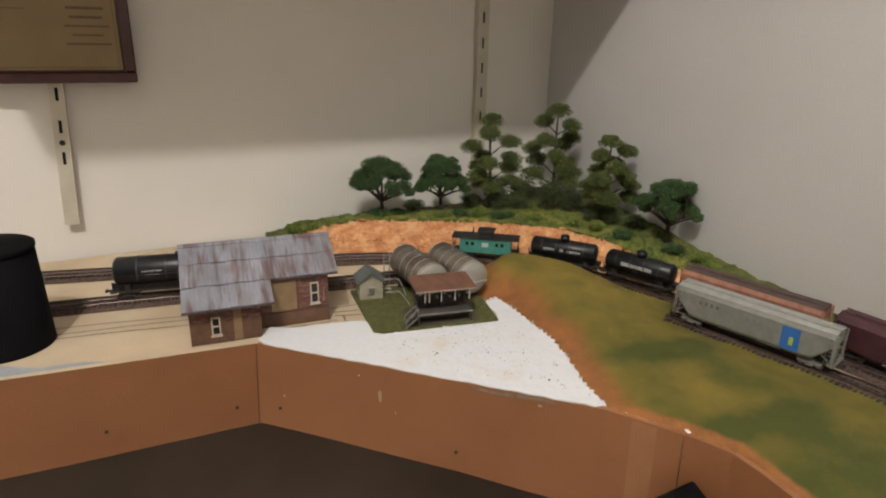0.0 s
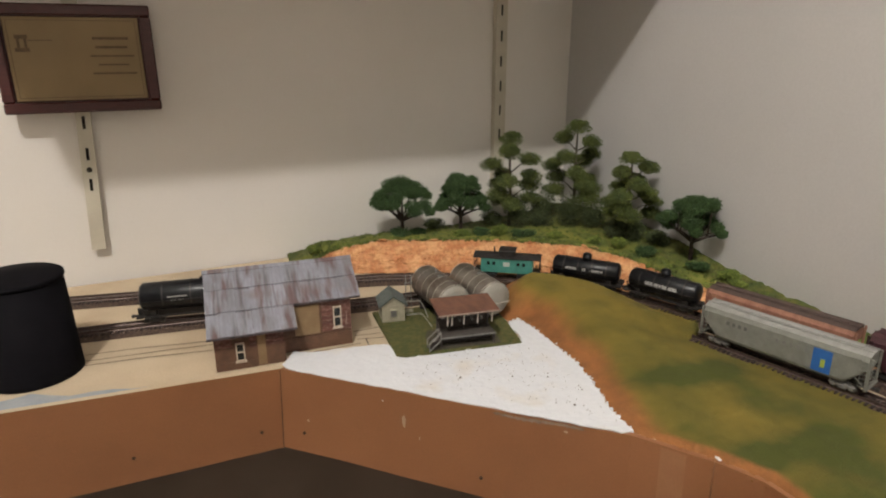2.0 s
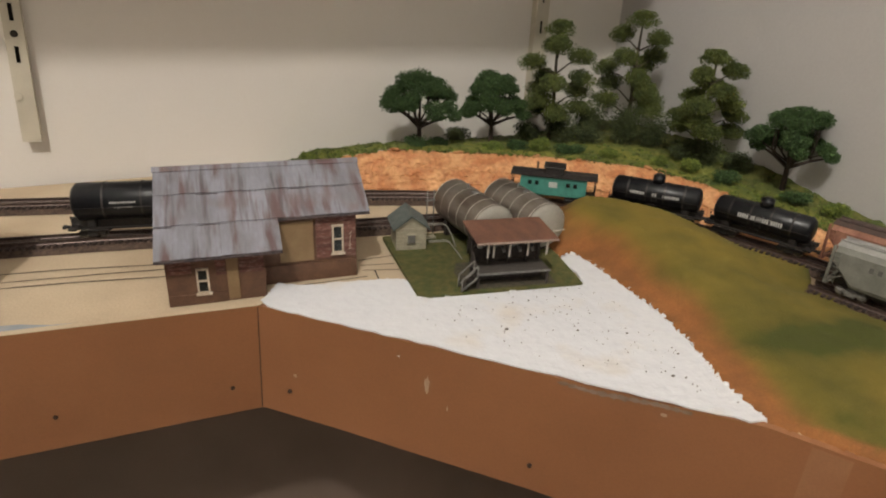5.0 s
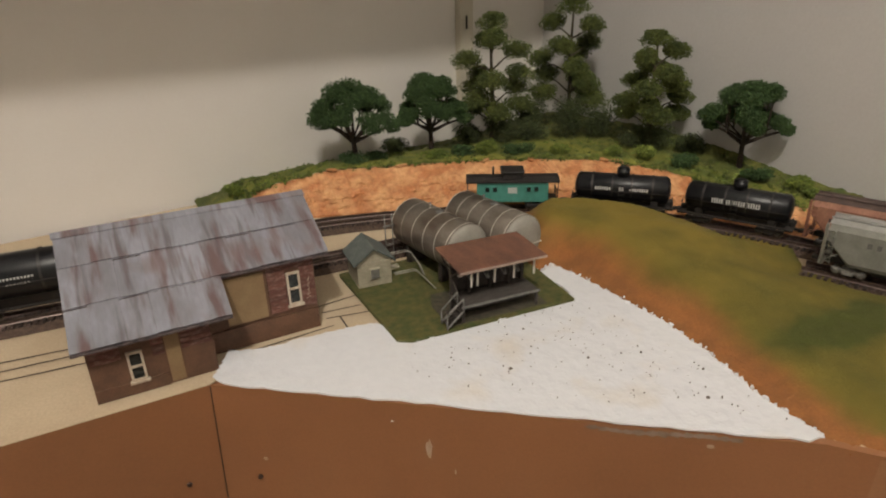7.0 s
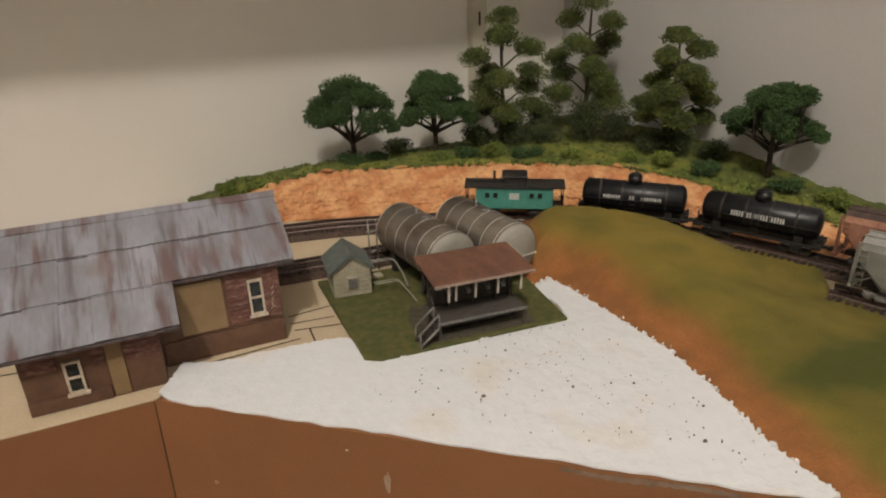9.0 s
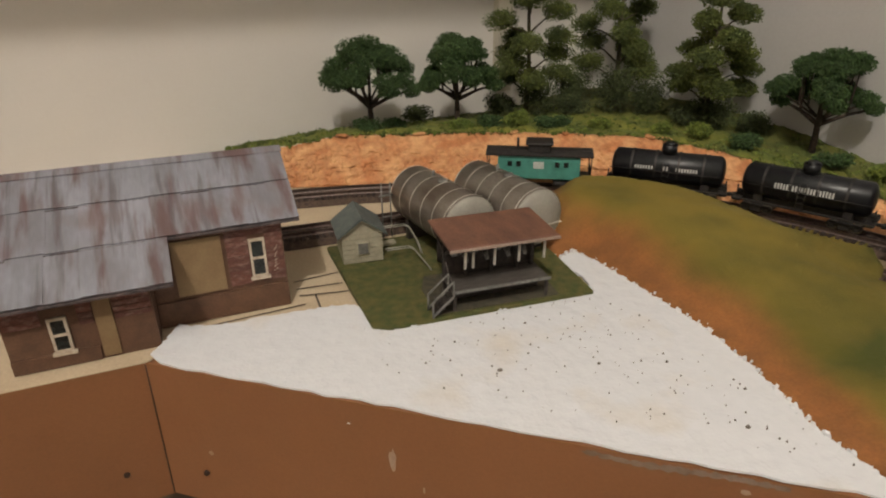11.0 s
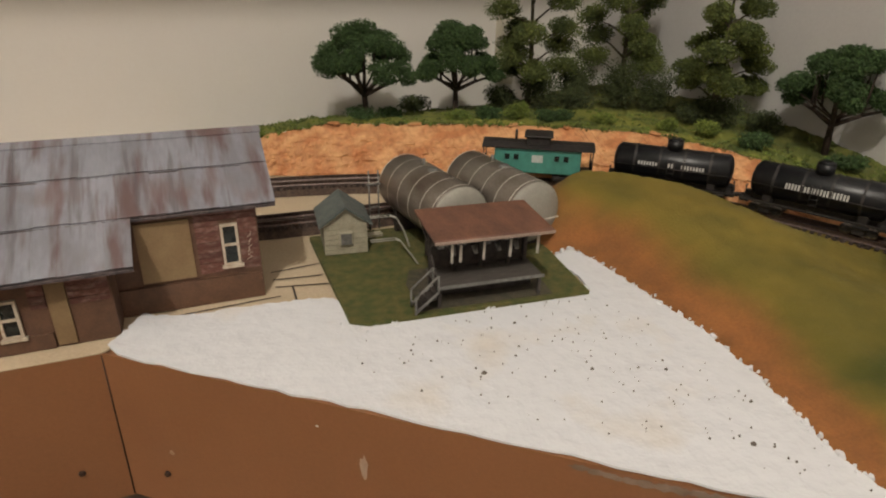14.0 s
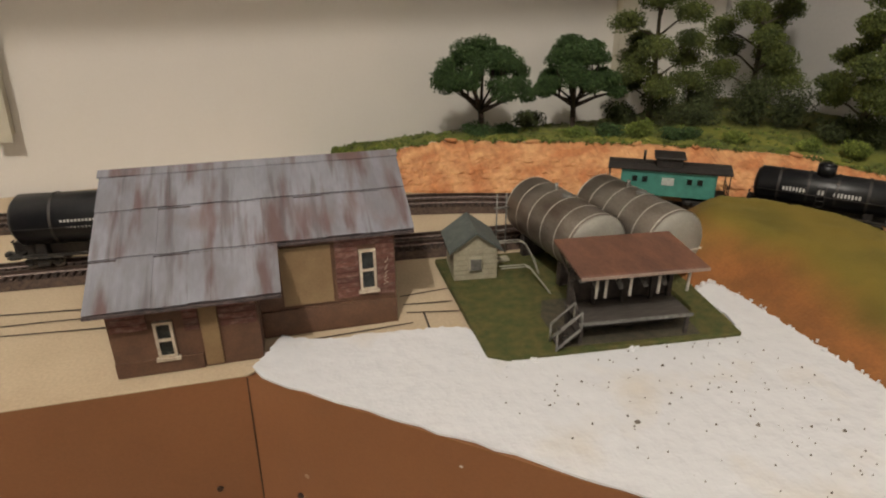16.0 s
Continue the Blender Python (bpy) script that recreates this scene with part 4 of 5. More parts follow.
def caboose(m):
    ob = thing("caboose", "teal caboose with black roof and cupola on the main track", "caboose", m)
    w = 0.0085
    part("body", box(-0.0235, -w, 0.0062, 0.0235, w, 0.0205, 0.0004), TEAL, ob, "teal painted body")
    part("roof", loft([[(x, -w - 0.0012, 0.0205), (x, -w * 0.5, 0.0222), (x, w * 0.5, 0.0222), (x, w + 0.0012, 0.0205), (x, w + 0.0012, 0.0198), (x, -w - 0.0012, 0.0198)] for x in (-0.0305, 0.0305)]), FRAMEBLACK, ob, "black roof")
    c = part("cupola", box(-0.0065, -w * 0.8, 0.0215, 0.0065, w * 0.8, 0.0258, 0.0004), FRAMEBLACK, ob, "black cupola")
    part("cupola_roof", box(-0.0078, -w * 0.95, 0.0258, 0.0078, w * 0.95, 0.0268, 0.0004), FRAMEBLACK, c)
    part("stove_pipe", tube((-0.0125, 0.003, 0.0215), (-0.0125, 0.003, 0.0275), 0.0007, 0.0007, 8), FRAMEBLACK, ob)
    for s in (-1, 1):
        for x in (-0.0165, -0.0115, 0.0105, 0.0155):
            f = part("window", box(x - 0.0018, s * (w + 0.0002) - 0.0003, 0.0132, x + 0.0018, s * (w + 0.0002) + 0.0003, 0.0172), TEAL, ob)
            part("pane", box(x - 0.0013, s * (w + 0.0004) - 0.0002, 0.0137, x + 0.0013, s * (w + 0.0004) + 0.0002, 0.0167), PANE, f, "dark window pane")
        part("painted_panel", box(-0.003, s * (w + 0.0001) - 0.0001, 0.0125, 0.003, s * (w + 0.0001) + 0.0001, 0.0165), LETTER, ob, "white painted mark")
    for e in (-1, 1):
        part("platform", box(min(e * 0.0235, e * 0.0300), -w, 0.0058, max(e * 0.0235, e * 0.0300), w, 0.0066), FRAMEBLACK, ob)
        bm = bmesh.new()
        for y in (-w, -0.0028, 0.0028, w):
            bm_tube(bm, (e * 0.0296, y, 0.0066), (e * 0.0296, y, 0.0125 if abs(y) < w else 0.0200), 0.0003, None, 5)
        bm_tube(bm, (e * 0.0296, -w, 0.0125), (e * 0.0296, w, 0.0125), 0.0003, None, 5)
        part("end_railing", bm, FRAMEBLACK, ob)
        truck(ob, e * 0.0165)
        coupler(ob, e * 0.0300, e)
    part("underframe", box(-0.024, -0.003, 0.0045, 0.024, 0.003, 0.0064), FRAMEBLACK, ob)
    return ob


def on_line(line, s):
    p, heading = at_arc(line, s, STEP)
    return pose(p.x, p.y, RAIL_TOP, 0, 0, heading)


def arc_near(line, x, y):
    return min(range(len(line)), key=lambda i: (line[i] - Vector((x, y))).length) * STEP


s0 = arc_near(main_line, 0.342, 0.437)
caboose(on_line(main_line, s0))
tank_car(on_line(main_line, s0 + 0.0715), "small black domed tank car with white lettering", marks=((-0.0165, -0.005, 0.001, 0.0021), (0.005, 0.0165, 0.001, 0.0021), (-0.0016, 0.0016, 0.001, 0.0030)), group="train cars")
tank_car(on_line(main_line, s0 + 0.1405), "small black domed tank car with large white lettering", marks=((-0.013, 0.014, 0.0008, 0.0033),), group="train cars")
hopper_car(on_line(main_line, s0 + 0.2300), "weathered brown hopper car with dark roof", 0.104, TANCAR, DARKROOF, marks=((-0.040, -0.026, 0.018, 0.002, DARKROOF, (1, -1)),), group="train cars")
hopper_car(on_line(main_line, s0 + 0.3380), "dark maroon covered hopper car", 0.104, MAROON, MAROON, marks=((0.01, 0.016, 0.018, 0.004, LETTER, (-1,)),), group="train cars")
hopper_car(on_line(main_line, s0 + 0.4460), "dark green covered hopper car", 0.104, GREEN, GREEN, group="train cars")
hopper_car(on_line(spur_line, arc_near(spur_line, 0.4455, 0.2125) - 0.010), "pale grey covered hopper car with a blue panel on the spur", 0.108, GREYCAR, GREYROOF,
           marks=((-0.034, -0.018, 0.0200, 0.0026, MARKGREY, (1, -1)), (-0.001, 0.020, 0.0195, 0.0026, GREYMETAL, (-1,)), (0.0215, 0.0325, 0.0160, 0.0150, BLUE, (-1,)), (0.0265, 0.0290, 0.0145, 0.0055, YELLOW, (-1,))))
tank_car(on_line(near_line, arc_near(near_line, 0.081, 0.435)), "large gloss black tank car standing on the siding", 0.096, 0.0108, 0.0205, False, marks=((-0.026, -0.012, 0.002, 0.0011), (-0.024, -0.014, -0.0008, 0.0007)))

# ---- black water tank by the siding ----
wt = thing("water_tank", "plain black cylindrical tank with low conical lid", "tank", pose(-0.0285, 0.3905, 1.0002))
secs = [[(r * math.cos(i * math.tau / 40), r * math.sin(i * math.tau / 40), z) for i in range(40)] for r, z in ((0.0292, 0), (0.0290, 0.002), (0.0268, 0.0660))]
part("shell", loft(secs, smooth=True), BLACK, wt)
secs = [[(r * math.cos(i * math.tau / 40), r * math.sin(i * math.tau / 40), z) for i in range(40)] for r, z in ((0.0268, 0.0660), (0.0276, 0.0664), (0.0276, 0.0684), (0.0262, 0.0692), (0.006, 0.0722), (0.0005, 0.0726))]
part("lid", loft(secs, smooth=True), BLACK, wt, "low conical black lid")

# ---- freight house ----
house = thing("freight_house", "card freight house with rusty tin roof beside the siding", "building")
HX0, HX1, HW = 0.0868, 0.1817, 0.1328
YF, YM, YB, RID = 0.3482, 0.3615, 0.4090, 0.3925
def roof_z(y):
    return 1.0570 - (RID - y) * 0.577 if y <= RID else 1.0570 - (y - RID) * 0.75


T = 0.0018
def upright(name, a, b, z0, za, zb, mt, label, parent=house):
    """A wall from a to b in plan with its own height at each end."""
    a, b = Vector(a), Vector(b)
    d = (b - a).normalized()
    n = Vector((-d.y, d.x)) * T
    secs = [[(p.x, p.y, z0), (p.x + n.x, p.y + n.y, z0), (p.x + n.x, p.y + n.y, z), (p.x, p.y, z)] for p, z in ((a, za), (b, zb))]
    return part(name, loft(secs), mt, parent, label)


e = 0.0016
wing_front = upright("wall", (HX0, YF), (HW, YF), 1.0002, roof_z(YF + T) - e, roof_z(YF + T) - e, CARD, "brown card wall of the front wing")
main_front = upright("wall", (HW, YM), (HX1, YM), 1.0002, roof_z(YM + T) - e, roof_z(YM + T) - e, CARD, "brown card wall with loading door")
upright("wall", (HX0 + T, YB - T), (HX1 - T, YB - T), 1.0002, roof_z(YB) - e, roof_z(YB) - e, CARD, "brown card wall")
upright("wall", (HW, YF + T + 0.0001), (HW, YM - 0.0001), 1.0002, roof_z(YF + T) - e, roof_z(YM) - e, CARD, "brown card side wall")
for x in (HX0 + T, HX1):
    y0 = YF + T + 0.0001 if x < 0.1 else YM + T + 0.0001
    secs = [[(x - T, y0, 1.0002), (x - T, YB, 1.0002), (x - T, YB, roof_z(YB) - e), (x - T, RID, roof_z(RID) - e), (x - T, y0, roof_z(y0) - e)]]
    secs.append([(x, *p[1:]) for p in secs[0]])
    part("gable", loft(secs), CARD, house, "brown card gable")


def clad(parent, x0, x1, z0, z1, y, holes=()):
    """Courses of red siding boards."""
    n = round((z1 - z0) / 0.0021)
    for i in range(n):
        a, b = z0 + (z1 - z0) * i / n, z0 + (z1 - z0) * (i + 1) / n
        spans = [(x0, x1)]
        for hx0, hx1, hz0, hz1 in holes:
            if b > hz0 and a < hz1:
                spans = [q for s in spans for q in ((s[0], min(s[1], hx0)), (max(s[0], hx1), s[1])) if q[1] - q[0] > 0.0004]
        for s in spans:
            part("siding_board", box(s[0], y - 0.0006, a + 0.00006, s[1], y + 0.0001, b - 0.00006), BRICKRED, parent)


def window(parent, xc, zc, w, h, y):
    f = bmesh.new()
    t = 0.0009
    for b in ((-w, -h, w, -h + t), (-w, h - t, w, h), (-w, -h + t, -w + t, h - t), (w - t, -h + t, w, h - t), (-w + t, -t / 2, w - t, t / 2)):
        bm_box(f, xc + b[0], y - 0.0013, zc + b[1], xc + b[2], y - 0.0001, zc + b[3])
    wn = part("window", f, WHITE, parent, "white sash window frame")
    part("window_sill", box(xc - w - 0.0008, y - 0.0018, zc - h - 0.0010, xc + w + 0.0008, y - 0.0001, zc - h), WHITE, wn)
    for k in (-1, 1):
        part("pane", box(xc - w + t, y - 0.0007, zc + (k - 1) / 2 * h + t / 2, xc + w - t, y - 0.0003, zc + (k + 1) / 2 * h - t / 2), PANE, wn, "dark pane")


window(wing_front, 0.1032, 1.0128, 0.0029, 0.0066, YF)
clad(wing_front, HX0 + 0.0008, 0.0985, 1.0170, 1.0285, YF)
clad(wing_front, 0.1095, HW - 0.0006, 1.0150, 1.0285, YF, ((0.1140, 0.1205, 1.0, 1.0270),))
part("door", box(0.1145, YF - 0.0009, 1.0012, 0.1200, YF - 0.0001, 1.0245), TAN, wing_front, "plain tan door")
window(main_front, 0.1716, 1.0230, 0.0030, 0.0080, YM)
clad(main_front, 0.1603, HX1 - 0.0005, 1.0125, 1.0368, YM, ((0.1683, 0.1749, 1.0140, 1.0320),))
part("loading_door", box(0.1412, YM - 0.0008, 1.0120, 0.1588, YM - 0.0001, 1.0345), TAN, main_front, "plain tan loading door")
part("foundation_band", box(HW + 0.0003, YM - 0.0011, 1.0004, HX1, YM - 0.0001, 1.0105), CARD, main_front, "brown foundation band")
bm = bmesh.new()
for q in range(4):
    bm_path(bm, [(0.1768 + q * 0.0004, YM - 0.0008, 1.0162 + q * 0.0030), (0.1786 - q * 0.0003, YM - 0.0008, 1.0172 + q * 0.0026), (0.1772 + q * 0.0005, YM - 0.0008, 1.0182 + q * 0.0026), (0.1790, YM - 0.0008, 1.0190 + q * 0.0027)], 0.00012, 5)
part("chalk_scribble", bm, WHITE, main_front, "pale chalky scribble beside the window")
part("foundation_band", box(HX0, YF - 0.0009, 1.0004, 0.1138, YF - 0.0001, 1.0058), CARD, wing_front, "brown foundation band")

# tin roof: overlapping sheets in three courses in front, two behind
RX0, RX1, RXW = 0.0832, 0.1884, 0.1412
deck = part("roof", loft([[(x, 0.3590, roof_z(0.3590)), (x, RID, roof_z(RID)), (x, 0.4125, roof_z(0.4125)), (x, 0.4125, roof_z(0.4125) - 0.0009), (x, RID, roof_z(RID) - 0.0009), (x, 0.3590, roof_z(0.3590) - 0.0009)] for x in (RX0, RX1)]), TINEDGE, house, "dark roof edge under tin sheets")
part("wing_roof", loft([[(x, 0.3415, roof_z(0.3415)), (x, 0.3589, roof_z(0.3589)), (x, 0.3589, roof_z(0.3589) - 0.0009), (x, 0.3415, roof_z(0.3415) - 0.0009)] for x in (RX0, RXW)]), TINEDGE, house, "dark roof edge under tin sheets")
slope = math.degrees(math.atan(0.577))
courses = [(0.3758, 0.3928, RX0, RX1, 10), (0.3584, 0.3768, RX0, RX1, 10), (0.3408, 0.3594, RX0, RXW, 6)]
for ci, (ya, yb, xa, xb, n) in enumerate(courses):
    cuts = [xa] + [xa + (xb - xa) * (i + random.uniform(-0.22, 0.22)) / n for i in range(1, n)] + [xb]
    # dark strip on the lower edge draws the shadow line below the course
    part("course_shadow_edge", box(xa, ya - 0.0004, roof_z(ya) - 0.0006, xb, ya + 0.0004, roof_z(ya) + 0.0004), TINEDGE, house, "dark lower edge drawn as a course's shadow line")
    for i in range(n):
        w, dpt = cuts[i + 1] - cuts[i] - random.uniform(-0.0001, 0.00008), (yb - ya) / math.cos(math.radians(slope))
        k = max(4, int(w / 0.0013))
        secs = []
        for q in range(k + 1):
            x = w * q / k
            lift = 0.0001 * (q % 2)
            secs.append([(x, 0, lift), (x, dpt, lift), (x, dpt, lift + 0.0003), (x, 0, lift + 0.0003)])
        bm = loft(secs)
        me2 = mesh_of("tin_sheet", bm, TIN)
        piece("tin_sheet", me2, deck, pose(cuts[i] + 0.0001, ya + random.uniform(-0.0003, 0.0003), roof_z(ya) + 0.0007 + 0.0002 * (i % 2), slope - 1.6 + random.uniform(-0.3, 0.5), 0, 0))
part("ridge_cap", loft([[(x, RID - 0.003, roof_z(RID - 0.003) + 0.0012), (x, RID, roof_z(RID) + 0.0012), (x, RID + 0.003, roof_z(RID + 0.003) + 0.0010), (x, RID + 0.003, roof_z(RID + 0.003) + 0.0006), (x, RID, roof_z(RID) + 0.0007), (x, RID - 0.003, roof_z(RID - 0.003) + 0.0008)] for x in (RX0 - 0.0005, RX1 + 0.0005)]), TIN, house, "tin ridge cap")

# ---- oil depot on its turf pad ----
solid("turf_pad", prism([(0.206, 0.3265), (0.212, 0.3225), (0.298, 0.3160), (0.303, 0.353), (0.305, 0.399), (0.207, 0.405)], 1.0003, 1.0030, 0.0004), TURFPAD, "thin green turf base under the oil depot", "model base", kind="structure")
PZ = 1.0031
solid("soil_patch", prism([(0.232, 0.3235), (0.283, 0.3190), (0.287, 0.345), (0.283, 0.352), (0.238, 0.356), (0.233, 0.345)], 1.0029, 1.0033), SOIL, "dark oily soil under the loading rack", "soil", kind="structure")


def storage_tank(x, y, length, r, rz, label):
    ob = thing("storage_tank", label, "storage tank", pose(x, y, PZ, 0, 0, rz), "pair of storage tanks")
    zc = 0.0195
    secs = []
    prof = [(0, 0.02), (0.0001, 0.93), (0.0008, 1.0), (length - 0.0008, 1.0), (length - 0.0001, 0.93), (length, 0.02)]
    for yy, k in prof:
        secs.append([(r * k * math.cos(i * math.tau / 36), yy, zc + r * k * math.sin(i * math.tau / 36)) for i in range(36)])
    bm = loft(secs)
    for f in bm.faces:
        f.smooth = abs(f.normal.y) < 0.5
    part("shell", bm, SILVER, ob, "weathered silver shell")
    for t in (0.0011, length * 0.2, length * 0.4, length * 0.6, length * 0.8, length - 0.0011):
        secs = [[((r + 0.00035) * math.cos(i * math.tau / 36), t + q, zc + (r + 0.00035) * math.sin(i * math.tau / 36)) for i in range(36)] for q in (-0.00035, 0.00035)]
        part("seam", loft(secs, caps=False, smooth=True), SILVERLITE, ob)
    part("vent", tube((0, length * 0.62, zc + r - 0.0005), (0, length * 0.62, zc + r + 0.0030), 0.0008, 0.0008, 8), GREYMETAL, ob)
    part("manhole", tube((0, length * 0.45, zc + r - 0.0008), (0, length * 0.45, zc + r + 0.0010), 0.0022, 0.0022, 12), GREYMETAL, ob)
    for t in (length * 0.2, length * 0.8):
        part("saddle", box(-r * 0.75, t - 0.0015, 0, r * 0.75, t + 0.0015, zc - r * 0.62), DARKWOOD, ob)
    secs = [[(r * 0.985 * k * math.cos(i * math.tau / 36), yy, zc + r * 0.985 * k * math.sin(i * math.tau / 36)) for i in range(36)] for yy, k in ((0.0002, 1), (-0.0003, 0.98), (-0.0007, 0.4), (-0.0008, 0.02))]
    part("end_plate", loft(secs, smooth=True), ENDSILVER, ob, "plain pale grey end plate")
    part("end_seam", box(-r * 0.98, -0.0010, zc - 0.0042, r * 0.98, 0.0002, zc - 0.0038), SILVERLITE, ob)
    return ob


storage_tank(0.2610, 0.3580, 0.0525, 0.0133, 7.0, "weathered silver lying storage tank beside the shed")
storage_tank(0.2925, 0.3535, 0.0525, 0.0133, 7.0, "weathered silver lying storage tank beside the hill")

sh = thing("pump_shed", "small cream shed with green-grey gable roof on turf", "shed", pose(0.2195, 0.3905, PZ, 0, 0, -6))
bm = loft([[(-0.0090, y, 0), (0.0090, y, 0), (0.0090, y, 0.0142), (0, y, 0.0209), (-0.0090, y, 0.0142)] for y in (-0.0100, 0.0100)])
part("body", bm, CREAMWALL, sh, "cream clapboard walls")
for s in (-1, 1):
    part("roof_slope", loft([[(0, y, 0.0222), (s * 0.0112, y, 0.0138), (s * 0.0112, y, 0.0128), (0, y, 0.0211)] for y in (-0.0120, 0.0120)]), SLATE, sh, "green-grey roof slope")
part("hatch", box(-0.0030, -0.0112, 0.0042, 0.0030, -0.0099, 0.0105, 0.0003), CREAMWALL, sh, "boxed shutter on the gable")
part("shutter", box(-0.0022, -0.0116, 0.0049, 0.0022, -0.0111, 0.0098), GREYMETAL, sh)
for i in range(6):
    part("clapboard", box(-0.0091, -0.0103, 0.0004 + i * 0.0023, 0.0091, -0.0100, 0.0023 + i * 0.0023), CREAMWALL, sh)

ls = thing("loading_rack", "dark timber loading rack with rusty flat roof and spouts", "loading rack", pose(0.2590, 0.3335, PZ + 0.0003, 0, 0, -5))
part("platform", box(-0.0205, -0.0125, 0.0076, 0.0205, 0.0040, 0.0086, 0.0003), PLANKGREY, ls, "dark plank platform")
# Dark panel added to stand for the shadow beneath the platform.
part("platform_shade_panel", box(-0.0200, -0.0030, 0, 0.0200, -0.0022, 0.0075), DARKWOOD, ls, "dark panel added for the shade under the platform")
part("platform_edge", box(-0.0207, -0.0131, 0.0077, 0.0207, -0.0125, 0.0088), GREYMETAL, ls, "pale platform edge")
for x in (-0.0195, 0.0195):
    part("platform_post", box(x - 0.0006, -0.0120, 0, x + 0.0006, -0.0108, 0.0074), DARKWOOD, ls)
part("back_wall", box(-0.0190, 0.0028, 0, 0.0190, 0.0052, 0.0200), DARKWOOD, ls, "blackened timber back")
for x in (-0.0195, 0.0185):
    part("roof_post", box(x - 0.0007, 0.0005, 0, x + 0.0007, 0.0020, 0.0262), DARKWOOD, ls)
    bm = bmesh.new()
    bm_tube(bm, (x, 0.0012, 0.0180), (x, -0.0100, 0.0262), 0.0005, None, 6)
    bm_tube(bm, (x, 0.0012, 0.0225), (x, -0.0050, 0.0265), 0.0005, None, 6)
    part("brace", bm, DARKWOOD, ls)
part("roof", box(-0.0225, -0.0135, 0.0264, 0.0225, 0.0150, 0.0276, 0.0003, pose(0, 0, 0.0006, 3, 0, 0)), RUST, ls, "rusty brown flat roof")
part("roof_edge", box(-0.0225, -0.0139, 0.0262, 0.0225, -0.0136, 0.0273, 0, pose(0, 0, 0.0006, 3, 0, 0)), PALE, ls, "pale strip along the roof's front edge")
part("roof_beam", box(-0.0215, -0.0105, 0.0245, 0.0215, -0.0090, 0.0262), DARKWOOD, ls)
for x in (-0.0135, -0.0065, 0.0005, 0.0075, 0.0140):
    bm = bmesh.new()
    bm_tube(bm, (x, 0.0022, 0.0165), (x, -0.0095, 0.0255), 0.0005, None, 6)
    bm_tube(bm, (x, 0.0140, 0.0262), (x, -0.0120, 0.0258), 0.0006, None, 6)
    part("rafter", bm, DARKWOOD, ls)
for x in (-0.0110, 0.0, 0.0110):
    part("post", box(x - 0.0006, -0.0006, 0.0086, x + 0.0006, 0.0006, 0.0255), DARKWOOD, ls)
bm = bmesh.new()
bm_tube(bm, (-0.0200, -0.0040, 0.0215), (0.0200, -0.0040, 0.0215), 0.0007, None, 8)
part("header_pipe", bm, DARKWOOD, ls)
for x in (-0.0150, -0.0118, -0.0030, 0.0072, 0.0180):
    part("spout", tube((x, -0.0108, 0.0168), (x + 0.0003, -0.0105, 0.0238), 0.00055, 0.00055, 8), SILVERLITE, ls, "pale hanging spout")
for x in (-0.0134, -0.0050, 0.0040, 0.0110):
    part("valve", tube((x, -0.0060, 0.0205), (x, -0.0085, 0.0185), 0.0012, 0.0008, 8), GREYMETAL, ls)
for x, w, z in ((-0.0165, 0.0026, 0.0205), (-0.0085, 0.0034, 0.0212), (0.0015, 0.0030, 0.0206), (0.0100, 0.0036, 0.0214)):
    part("meter_box", box(x - w / 2, -0.0030, z - 0.0018, x + w / 2, -0.0008, z + 0.0022, 0.0003), GREYMETAL, ls, "small grey meter box")
    part("gland", tube((x, -0.0030, z), (x, -0.0098, z + 0.0026), 0.00045, 0.00045, 6), GREYMETAL, ls)
for x in (-0.0203, 0.0197):
    bm = bmesh.new()
    bm_tube(bm, (x, 0.0020, 0.0205), (x, 0.0135, 0.0262), 0.0005, None, 6)
    bm_tube(bm, (x, -0.0118, 0.0090), (x, -0.0030, 0.0170), 0.0004, None, 6) if x < 0 else None
    part("brace", bm, DARKWOOD, ls)
st = part("stair", box(-0.0262, -0.0128, 0.0040, -0.0207, -0.0060, 0.0046), DARKWOOD, ls, "short timber stair with rails")
for i in range(4):
    part("tread", box(-0.0285 + i * 0.0020, -0.0150, 0.0012 + i * 0.0018, -0.0262 + i * 0.0020, -0.0085, 0.0017 + i * 0.0018), DARKWOOD, st)
for y in (-0.0152, -0.0084):
    bm = bmesh.new()
    bm_tube(bm, (-0.0292, y, 0.0070), (-0.0210, y, 0.0145), 0.0004, None, 6)
    bm_tube(bm, (-0.0292, y, 0.0002), (-0.0292, y, 0.0070), 0.0004, None, 6)
    bm_tube(bm, (-0.0210, y, 0.0080), (-0.0210, y, 0.0145), 0.0004, None, 6)
    bm_tube(bm, (-0.0292, y, 0.0010), (-0.0212, y, 0.0078), 0.0005, None, 6)
    part("stair_rail", bm, GREYMETAL, st)

for dy in (0, 0.0021):
    bm = bmesh.new()
    bm_path(bm, [(0.2285, 0.3770 + dy, 1.0085), (0.2392, 0.3762 + dy, 1.0085), (0.2410, 0.3748 + dy, 1.0079), (0.2428, 0.3655 + dy, 1.0050), (0.2434, 0.3600 + dy * 0.5, 1.0036)], 0.00030)
    solid("fuel_pipe", bm, ENDSILVER, "thin silver fuel pipe from shed to rack", "pipe", "fuel pipes")
    bm = bmesh.new()
    bm_path(bm, [(0.2285, 0.3925 + dy, 1.0132), (0.2422, 0.3914 + dy, 1.0132), (0.2442, 0.3896 + dy, 1.0125), (0.2456, 0.3825 + dy, 1.0080), (0.2460, 0.3780 + dy * 0.5, 1.0034)], 0.00030)
    solid("fuel_pipe", bm, ENDSILVER, "thin silver fuel pipe from shed to rack", "pipe", "fuel pipes")
